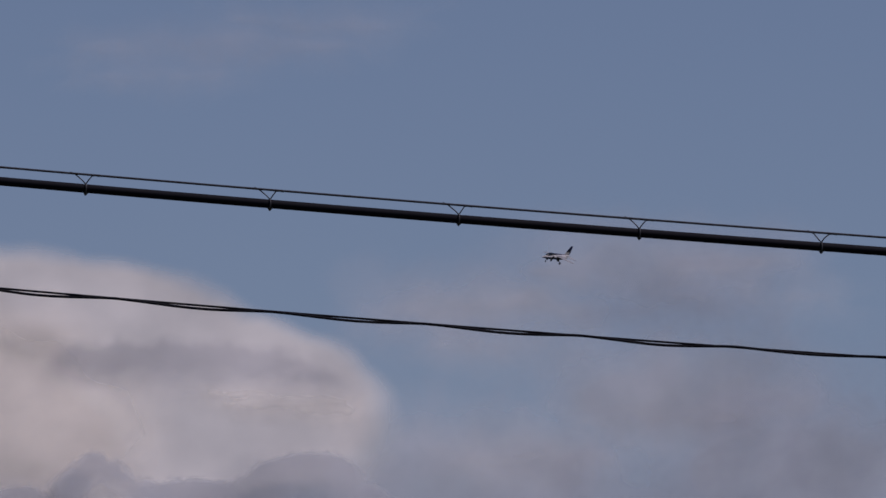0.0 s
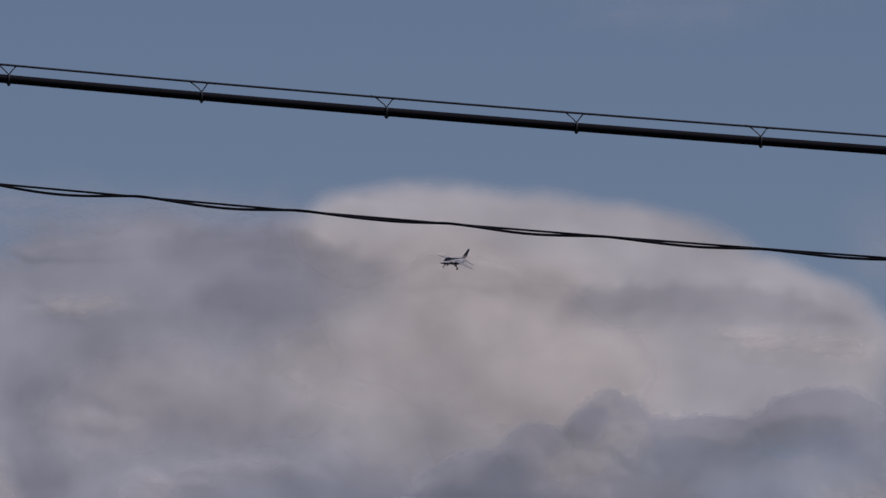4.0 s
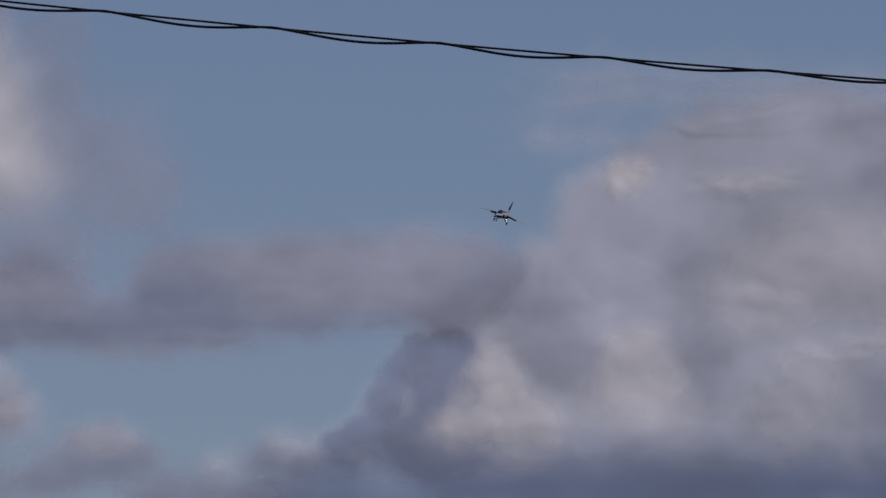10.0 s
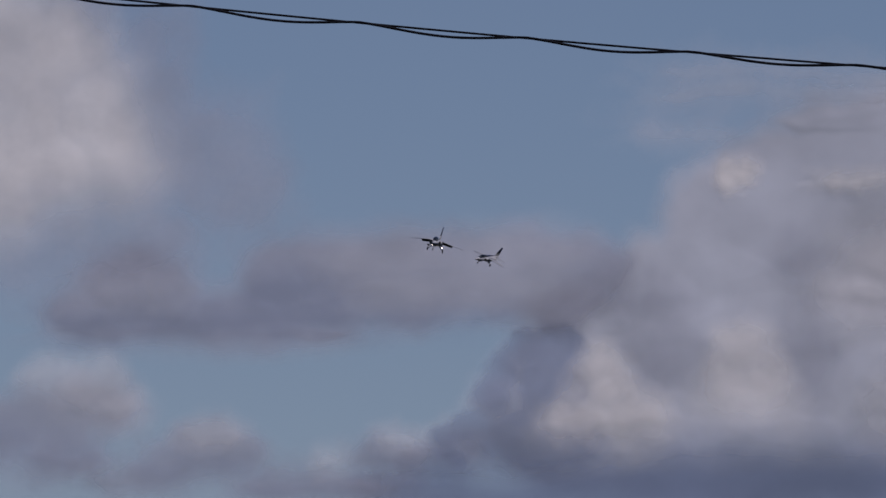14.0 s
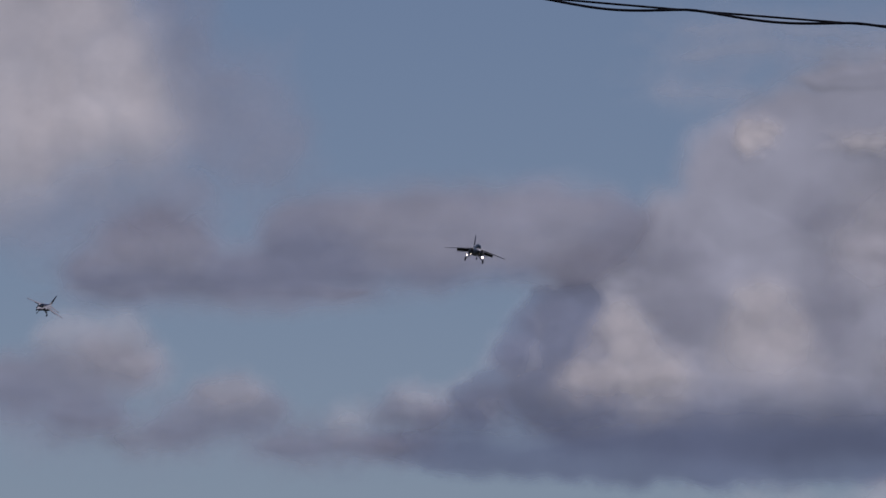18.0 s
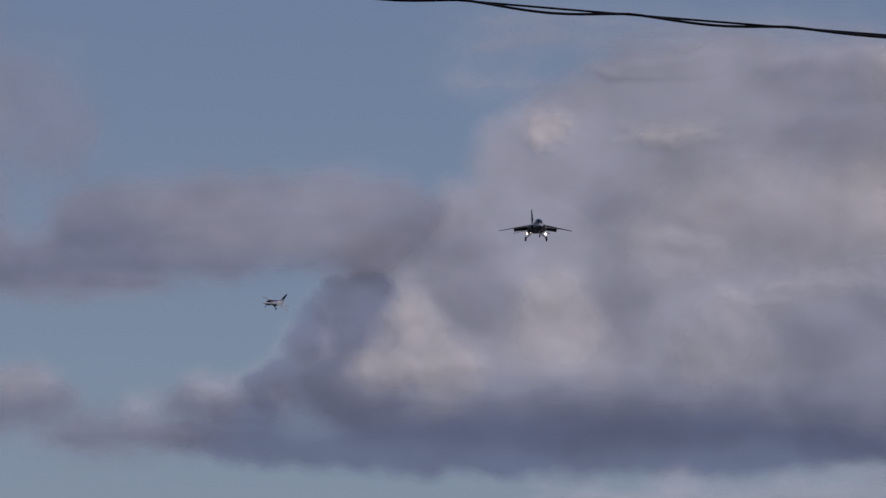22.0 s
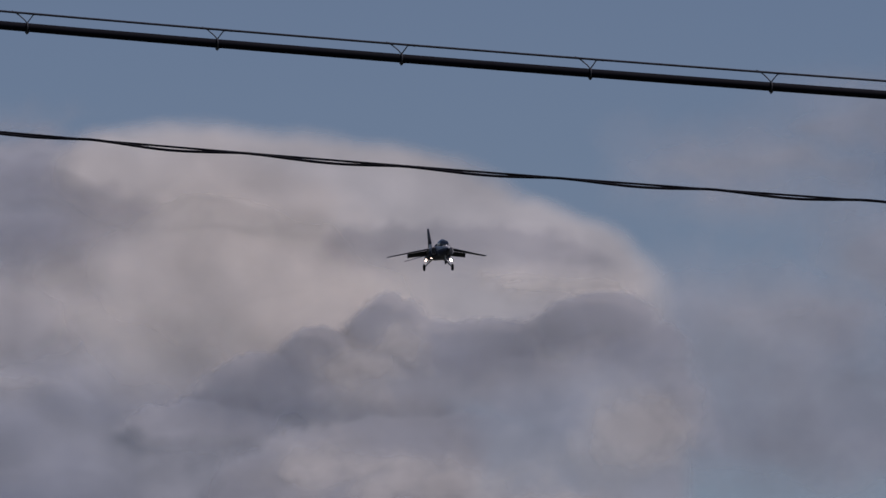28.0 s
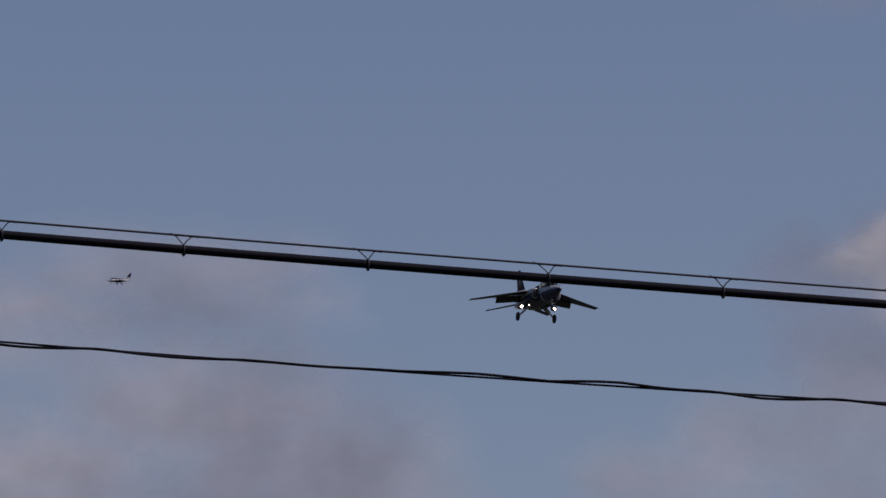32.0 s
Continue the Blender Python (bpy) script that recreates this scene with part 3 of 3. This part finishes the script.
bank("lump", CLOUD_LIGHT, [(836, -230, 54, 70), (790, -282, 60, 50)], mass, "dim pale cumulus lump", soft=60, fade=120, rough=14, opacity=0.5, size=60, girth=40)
bank("lump", CLOUD_LIGHT, [(850, -20, 160, 80), (760, -70, 100, 50), (1010, -30, 130, 90)], mass, "broad pale lumps in the middle of the mass",
     soft=150, rough=20, opacity=0.95, size=110)
bank("lump", CLOUD_WHITE, [(1340, -40, 220, 120), (1220, 50, 170, 70)], mass, "broad bright flank beside the dome", soft=170, rough=16, opacity=0.6, size=110, swell=0.05)
bank("streak", CLOUD_LIGHT, [(970, -158, 96, 18), (880, -184, 60, 22), (1060, -150, 40, 10)], mass, "pale flat streak", soft=34, fade=90, rough=12, opacity=0.5, swell=0.03)
bank("ragged_foot", CLOUD_LIGHT, [(950, -530, 420, 30), (1400, -470, 260, 50), (1520, -390, 120, 60)], mass, "pale low bank below the dark base", soft=80, rough=22, opacity=0.55)

# small puffs over the mass
cloud("small bright white cloud puff", CLOUD_WHITE, [(514, 136, 24, 16), (494, 124, 20, 20), (528, 148, 16, 9)], drift=(8.9, -1.5), soft=44, rough=6, size=40, warp=5, opacity=0.88, gap=0.8, swell=0.0, grain=0)
cloud("thin bright white cloud puff", CLOUD_WHITE, [(696, 126, 40, 9), (746, 130, 34, 6)], drift=(9.6, -1.2), soft=50, rough=6, size=40, warp=6, opacity=0.75, gap=0.8, swell=0.0, grain=0)

# the dome and the scud below it
dome = cloud("big domed white cloud with a smooth rim", CLOUD_WHITE, [
    (1250, 246, 150, 78), (1330, 244, 200, 82), (1470, 226, 260, 92), (1600, 160, 330, 140), (1800, 25, 370, 185)],
    drift=(8.9, -1.8), soft=44, fade=130, rough=6, warp=8, opacity=0.9, girth=90, swell=0.08, size=140, gap=2.5)
# the dome's light and shade are laid on as white and dull sheets
bank("shoulder_shade_tone", CLOUD_DULL, [(1000, 238, 110, 26), (1110, 206, 100, 28), (1200, 176, 80, 26), (1060, 130, 150, 50)], dome, "grey sheet painting the shade under the shoulder", soft=36, fade=120, rough=10, opacity=0.36, swell=0.03)
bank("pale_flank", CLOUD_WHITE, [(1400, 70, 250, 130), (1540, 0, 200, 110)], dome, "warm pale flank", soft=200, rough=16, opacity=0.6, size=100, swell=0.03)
bank("shade_tone_band", CLOUD_DULL, [
    (1640, 128, 66, 32), (1720, 126, 130, 32), (1860, 116, 170, 34), (1990, 100, 90, 24)], dome, "grey band, shade put into its colour", soft=30, fade=90, rough=10, warp=12, opacity=0.34, size=60, swell=0.03)
bank("streak", CLOUD_WHITE, [(1990, 50, 110, 15), (1910, 66, 60, 10), (2060, 38, 50, 14)], dome, "bright streak, sunlight put into its colour", soft=44, fade=50, rough=7, warp=8, opacity=0.45, size=50, swell=0.03)
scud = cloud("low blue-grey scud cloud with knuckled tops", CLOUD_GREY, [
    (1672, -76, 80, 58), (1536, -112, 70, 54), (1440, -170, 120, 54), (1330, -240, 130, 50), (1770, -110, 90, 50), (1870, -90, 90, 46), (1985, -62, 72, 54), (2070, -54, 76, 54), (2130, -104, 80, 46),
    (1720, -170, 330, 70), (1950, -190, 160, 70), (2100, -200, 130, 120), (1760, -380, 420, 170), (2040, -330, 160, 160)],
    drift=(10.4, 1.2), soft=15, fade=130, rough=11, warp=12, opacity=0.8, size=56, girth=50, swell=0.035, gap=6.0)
# thin slate sheets paint shade on the scud's tops and hollows
bank("top_shade_tone", CLOUD_DEEP_SHADE, [
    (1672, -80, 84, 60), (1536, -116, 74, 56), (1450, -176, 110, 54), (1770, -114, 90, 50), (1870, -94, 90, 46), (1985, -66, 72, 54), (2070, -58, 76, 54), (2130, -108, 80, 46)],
     scud, "knuckled tops, shade put into their colour", soft=30, fade=140, rough=11, warp=12, opacity=0.08, size=56, swell=0.03)
bank("heart_shade_tone", CLOUD_DEEP_SHADE, [(1990, -100, 130, 36), (1840, -120, 110, 40), (1880, -216, 120, 30), (1960, -256, 60, 24), (1420, -196, 150, 46), (1480, -150, 60, 40)],
     scud, "darker sheet painting the shade within the scud", soft=70, rough=22, warp=22, opacity=0.14, size=60, swell=0.03)
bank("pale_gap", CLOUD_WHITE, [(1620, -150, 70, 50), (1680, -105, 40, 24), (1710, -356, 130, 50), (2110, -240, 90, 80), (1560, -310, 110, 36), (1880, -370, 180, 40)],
     scud, "pale ragged lumps of the scud", soft=110, rough=24, warp=30, opacity=0.6, size=60, swell=0.03)

# clouds over the clear blue
long_cloud = cloud("long grey cloud with a flat base", CLOUD_DULL, [
    (-650, -115, 86, 54), (-560, -74, 116, 84), (-420, -112, 150, 60), (-235, -56, 150, 92), (-60, -48, 180, 92), (120, -40, 150, 90), (220, -44, 90, 72), (-450, -140, 280, 30)],
    soft=66, rough=7, warp=12, opacity=0.9, size=110, swell=0.16)
# underside shade and a lit face, both put in as overlay colour
bank("underside", CLOUD_DEEP_SHADE, [(-560, -132, 160, 30), (-330, -118, 170, 36), (-60, -120, 170, 20), (-280, -80, 100, 50)], long_cloud, "underside darkened by its colour as shade", soft=80, rough=16, opacity=0.3, swell=0.03)
bank("lit_face_tone", CLOUD_LIGHT, [(-110, -10, 120, 46), (130, -2, 120, 50), (-570, -66, 80, 40), (0, -60, 200, 40)], long_cloud, "face lightened by its colour as faint sunlight", soft=90, rough=16, opacity=0.24, swell=0.03)
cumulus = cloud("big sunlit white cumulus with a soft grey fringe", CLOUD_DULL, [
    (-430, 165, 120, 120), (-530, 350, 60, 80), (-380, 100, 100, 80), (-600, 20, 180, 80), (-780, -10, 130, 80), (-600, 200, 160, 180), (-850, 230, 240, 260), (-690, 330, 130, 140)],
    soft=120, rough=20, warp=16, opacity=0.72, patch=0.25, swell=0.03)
# whiter sheet over the dull body paints the sunlit side
bank("lit_head_tone", CLOUD_WHITE, [(-860, 260, 220, 240), (-720, 320, 110, 120), (-650, 230, 110, 110), (-740, 160, 140, 100), (-610, 170, 80, 74)], cumulus, "white head, sunlight put into its colour",
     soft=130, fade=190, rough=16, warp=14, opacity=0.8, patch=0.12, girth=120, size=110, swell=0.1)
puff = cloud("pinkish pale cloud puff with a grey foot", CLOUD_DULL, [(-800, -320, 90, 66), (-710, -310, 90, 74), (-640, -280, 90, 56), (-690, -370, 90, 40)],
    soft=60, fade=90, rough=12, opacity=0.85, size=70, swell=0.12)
# slate below and pale above: the puff's shade and light as colour
bank("foot", CLOUD_DEEP_SHADE, [(-800, -345, 90, 46), (-700, -365, 80, 40)], puff, "foot darkened by its colour as shade", soft=80, rough=12, opacity=0.2, swell=0.03)
bank("lit_top_tone", CLOUD_LIGHT, [(-712, -222, 50, 36), (-650, -236, 76, 46), (-590, -270, 54, 34)], puff, "pinkish pale top", soft=50, fade=90, rough=10, opacity=0.55, size=60, swell=0.08)
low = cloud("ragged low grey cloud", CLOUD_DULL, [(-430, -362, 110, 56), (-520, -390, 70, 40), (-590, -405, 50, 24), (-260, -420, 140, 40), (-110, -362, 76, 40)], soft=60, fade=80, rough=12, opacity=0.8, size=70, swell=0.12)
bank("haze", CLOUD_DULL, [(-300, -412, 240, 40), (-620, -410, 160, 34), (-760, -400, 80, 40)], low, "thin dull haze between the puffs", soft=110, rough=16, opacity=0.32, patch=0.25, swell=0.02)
# again a painted dark foot and painted lit tops
bank("foot", CLOUD_DEEP_SHADE, [(-450, -390, 120, 30), (-250, -430, 140, 34), (-100, -385, 70, 34)], low, "foot darkened by its colour as shade", soft=80, rough=12, opacity=0.16, swell=0.03)
bank("lit_top_tone", CLOUD_LIGHT, [(-430, -326, 66, 34), (-222, -372, 30, 22), (-90, -336, 44, 20)], low, "pale tops, sunlight put into their colour", soft=56, rough=9, opacity=0.44, size=50, swell=0.12)
corner_cloud = cloud("soft pale cumulus in the clear sky", CLOUD_DULL, [(3800, 300, 120, 80), (3870, 190, 150, 80), (3950, 340, 120, 100)], soft=120, rough=20, opacity=0.5, swell=0.03)
# the lit part is a whiter sheet here too
bank("lit_head_tone", CLOUD_WHITE, [(3940, 350, 80, 60), (4010, 300, 120, 90), (3880, 330, 50, 30)], corner_cloud, "pale head, sunlight put into its colour", soft=70, fade=120, rough=14, opacity=0.8)
cloud("pinkish grey low cloud bank", CLOUD_GREY, [(3740, 10, 200, 90), (3550, -60, 180, 60), (3910, 60, 170, 110), (3900, -80, 160, 80)], soft=120, rough=16, opacity=0.72, patch=0.2, swell=0.03)
cloud("faint high wisp of lilac cloud", CLOUD_GREY, [(3860, 790, 130, 22)], soft=80, rough=12, opacity=0.4, patch=0.3, swell=0.0)


# ---- what stands and flies ----
ground()
trunk_cable()
drop_wires()
poles()
JET_1 = jet("white and navy jet trainer with lowered gear and lit landing lamps")
FOLLOWERS = [copy_thing(JET_1, pose(0, 0, 0)) for _ in range(4)]
for follower in FOLLOWERS:
    tagged(follower, "small distant white and navy jet trainer banking with lowered gear")


def motions():
    for ob, mid, (du, dv) in CLOUDS:
        walk(ob, [(t, pose(mid[0] + du * (t - 13), mid[1] + SLANT * dv * (t - 13), mid[2] + dv * (t - 13))) for t in (0, 32)])
    walk(JET_1, [
        (0, pose(348.82, 2337.36, 320.87, -22.5, 6.0, -132.4)),
        (0.5, pose(325.37, 2323.38, 316.02, -23.8, 6.8, -131.3)),
        (1, pose(300.64, 2308.20, 310.74, -24.3, 7.5, -130.2)),
        (1.5, pose(278.53, 2291.50, 305.73, -24.4, 7.9, -129.3)),
        (2, pose(256.79, 2273.75, 301.14, -24.2, 7.9, -128.4)),
        (2.5, pose(236.68, 2254.79, 297.92, -23.4, 8.4, -127.1)),
        (3, pose(215.02, 2235.43, 292.77, -23.2, 8.7, -126.0)),
        (3.5, pose(195.91, 2215.13, 287.02, -23.4, 8.8, -124.7)),
        (4, pose(179.01, 2193.79, 282.24, -23.6, 8.9, -123.5)),
        (4.5, pose(160.69, 2171.91, 277.08, -23.2, 8.7, -121.5)),
        (6.5, pose(101.11, 2077.18, 257.20, -20.3, 7.6, -113.5)),
        (7, pose(88.20, 2052.09, 252.37, -19.4, 7.3, -111.7)),
        (7.5, pose(76.45, 2026.53, 247.60, -19.6, 7.1, -109.9)),
        (8, pose(65.15, 2000.56, 243.07, -20.0, 6.7, -108.3)),
        (8.5, pose(55.42, 1974.20, 238.56, -20.2, 6.6, -106.7)),
        (9, pose(46.08, 1947.51, 234.38, -20.4, 6.4, -105.2)),
        (9.5, pose(37.66, 1920.55, 230.12, -20.8, 6.3, -103.7)),
        (10, pose(30.49, 1893.34, 225.98, -21.2, 6.1, -102.1)),
        (10.5, pose(23.90, 1865.95, 221.72, -20.1, 6.2, -101.0)),
        (11, pose(18.24, 1838.37, 217.69, -19.1, 6.3, -100.0)),
        (11.5, pose(13.25, 1810.62, 213.85, -18.2, 6.5, -99.0)),
        (12, pose(8.95, 1782.76, 209.95, -17.4, 6.6, -98.0)),
        (12.5, pose(5.20, 1754.82, 205.86, -16.7, 6.7, -97.0)),
        (13, pose(2.33, 1726.82, 201.54, -16.0, 6.8, -96.1)),
        (13.5, pose(-0.10, 1698.72, 197.54, -15.3, 6.8, -95.7)),
        (15.5, pose(-3.83, 1586.10, 180.38, -12.3, 6.3, -94.0)),
        (16, pose(-3.21, 1557.92, 176.07, -12.5, 5.9, -92.7)),
        (16.5, pose(-2.34, 1529.74, 171.56, -12.4, 5.6, -91.3)),
        (17, pose(-0.50, 1501.40, 167.24, -12.0, 5.2, -89.3)),
        (17.5, pose(1.74, 1473.04, 163.03, -11.1, 5.1, -87.2)),
        (18, pose(4.74, 1444.99, 159.24, -10.3, 4.7, -85.4)),
        (18.5, pose(8.27, 1417.58, 155.82, -9.2, 4.3, -85.3)),
        (19, pose(12.03, 1389.41, 152.30, -7.9, 4.1, -85.8)),
        (19.5, pose(16.90, 1360.96, 149.23, -6.4, 3.8, -86.3)),
        (20, pose(21.46, 1333.25, 146.34, -5.1, 3.3, -86.5)),
        (20.5, pose(26.59, 1305.95, 143.78, -3.2, 3.1, -86.1)),
        (21, pose(32.23, 1278.16, 141.31, -1.3, 2.9, -85.7)),
        (21.5, pose(37.86, 1250.17, 138.94, -0.1, 2.8, -85.6)),
        (22, pose(43.54, 1221.98, 136.80, 0.4, 2.9, -86.1)),
        (22.5, pose(48.80, 1193.86, 134.51, 0.4, 2.8, -86.5)),
        (23, pose(54.09, 1166.08, 132.61, -0.3, 2.7, -86.6)),
        (23.5, pose(59.62, 1138.93, 130.60, -1.0, 2.4, -86.6)),
        (24, pose(64.90, 1111.42, 128.35, -1.4, 2.0, -86.9)),
        (24.5, pose(70.00, 1082.89, 126.20, -0.9, 2.1, -86.9)),
        (26.5, pose(92.05, 971.77, 115.98, 1.3, 2.9, -87.2)),
        (27, pose(97.36, 944.18, 113.23, 2.3, 3.1, -87.1)),
        (27.5, pose(102.53, 916.75, 110.73, 2.5, 2.8, -87.5)),
        (28, pose(107.30, 888.80, 108.21, 1.9, 2.2, -87.9)),
        (28.5, pose(112.09, 860.27, 105.62, 0.4, 2.2, -88.2)),
        (29, pose(117.22, 833.33, 103.45, -0.3, 1.7, -88.3)),
        (29.5, pose(122.17, 805.85, 101.19, 0.2, 0.8, -88.0)),
        (30, pose(126.80, 776.11, 98.78, 0.2, 0.6, -87.5)),
        (30.5, pose(131.43, 747.18, 96.70, -2.8, 1.0, -89.3)),
        (31, pose(136.47, 718.96, 94.52, -4.6, 1.3, -90.6)),
        (31.5, pose(141.69, 691.25, 92.59, -3.8, 1.0, -89.8)),
        (32, pose(146.91, 663.84, 90.36, -2.5, 0.0, -87.8)),
    ])
    walk(FOLLOWERS[0], [
        (0, pose(657.49, 2945.59, 428.86, -17.6, 7.0, -126.0)),
        (9.5, pose(213.43, 2573.31, 322.51, -17.6, 7.0, -126.0)),
        (11.5, pose(118.85, 2494.94, 299.65, -17.6, 7.0, -126.0)),
        (12, pose(95.92, 2475.20, 294.23, -20.1, 7.0, -124.5)),
        (12.5, pose(73.09, 2454.61, 288.47, -22.5, 7.0, -123.4)),
        (13, pose(51.80, 2433.18, 282.82, -25.2, 7.1, -122.0)),
        (13.5, pose(30.81, 2410.87, 277.18, -27.3, 7.1, -120.4)),
        (15.5, pose(-40.84, 2312.61, 254.57, -33.1, 7.1, -112.8)),
        (16, pose(-55.08, 2285.91, 248.84, -34.3, 7.2, -110.7)),
        (16.5, pose(-68.52, 2258.52, 242.61, -34.5, 7.5, -108.7)),
        (17, pose(-79.71, 2230.40, 236.70, -34.0, 7.6, -106.5)),
        (17.5, pose(-89.75, 2201.72, 230.34, -32.5, 7.9, -104.5)),
        (18, pose(-97.91, 2172.47, 224.87, -30.6, 8.0, -102.7)),
        (18.3, pose(-101.69, 2154.67, 221.81, -29.2, 8.1, -101.3)),
        (20.3, pose(-129.45, 2036.41, 197.90, -29.2, 8.1, -101.3)),
        (32, pose(-291.88, 1344.58, 58.08, -29.2, 8.1, -101.3)),
    ])
    walk(FOLLOWERS[1], [
        (0, pose(1117.18, 3738.85, 502.09, -21.6, 4.7, -132.5)),
        (17, pose(255.82, 3092.33, 345.67, -21.6, 4.7, -132.5)),
        (19, pose(154.49, 3016.27, 327.26, -21.6, 4.7, -132.5)),
        (19.5, pose(128.83, 2997.07, 322.60, -24.0, 5.1, -130.9)),
        (20, pose(105.42, 2976.85, 317.48, -26.2, 5.5, -128.9)),
        (20.5, pose(81.20, 2955.65, 312.55, -28.0, 5.8, -126.6)),
        (21, pose(58.81, 2933.45, 307.14, -29.2, 6.1, -124.3)),
        (21.5, pose(37.41, 2910.34, 301.50, -29.8, 6.2, -121.8)),
        (22, pose(17.83, 2886.17, 296.37, -29.5, 6.3, -119.3)),
        (22.5, pose(-1.71, 2861.13, 290.42, -28.5, 6.2, -116.8)),
        (23, pose(-20.03, 2835.07, 285.42, -27.0, 6.1, -114.6)),
        (23.2, pose(-25.77, 2824.45, 282.98, -26.2, 6.1, -113.7)),
        (25.2, pose(-93.47, 2718.23, 261.50, -26.2, 6.1, -113.7)),
        (32, pose(-323.65, 2357.07, 188.48, -26.2, 6.1, -113.7)),
    ])
    walk(FOLLOWERS[2], [
        (0, pose(2217.36, 4056.81, 648.22, -9.5, 4.6, -151.0)),
        (26.9, pose(675.31, 3207.71, 413.62, -9.5, 4.6, -151.0)),
        (28.9, pose(559.96, 3144.59, 396.13, -9.5, 4.6, -148.0)),
        (29.2, pose(543.74, 3134.91, 393.29, -10.2, 4.6, -147.5)),
        (29.5, pose(524.93, 3125.48, 391.85, -11.5, 4.6, -144.5)),
        (30.1, pose(494.18, 3104.91, 386.82, -12.8, 4.7, -140.0)),
        (30.5, pose(470.55, 3091.21, 382.79, -13.0, 4.7, -137.0)),
        (31, pose(443.08, 3073.20, 378.31, -12.1, 4.7, -133.5)),
        (31.4, pose(422.51, 3058.11, 375.31, -11.1, 4.8, -132.8)),
        (32, pose(390.34, 3035.68, 369.97, -11.1, 4.8, -132.8)),
    ])
    walk(FOLLOWERS[3], [
        (0, pose(2774.02, 4509.90, 839.35, -8.2, 5.6, -149.2)),
        (29, pose(820.87, 3680.58, 518.52, -8.2, 5.6, -149.2)),
        (31, pose(686.17, 3623.39, 496.40, -8.2, 5.6, -149.2)),
        (31.2, pose(674.48, 3617.28, 494.69, -8.2, 5.6, -149.0)),
        (31.5, pose(653.23, 3608.77, 491.30, -8.2, 5.6, -148.6)),
        (31.8, pose(633.88, 3599.70, 488.23, -8.2, 5.6, -148.2)),
        (32, pose(619.41, 3593.96, 485.23, -8.2, 5.6, -148.0)),
    ])


motions()
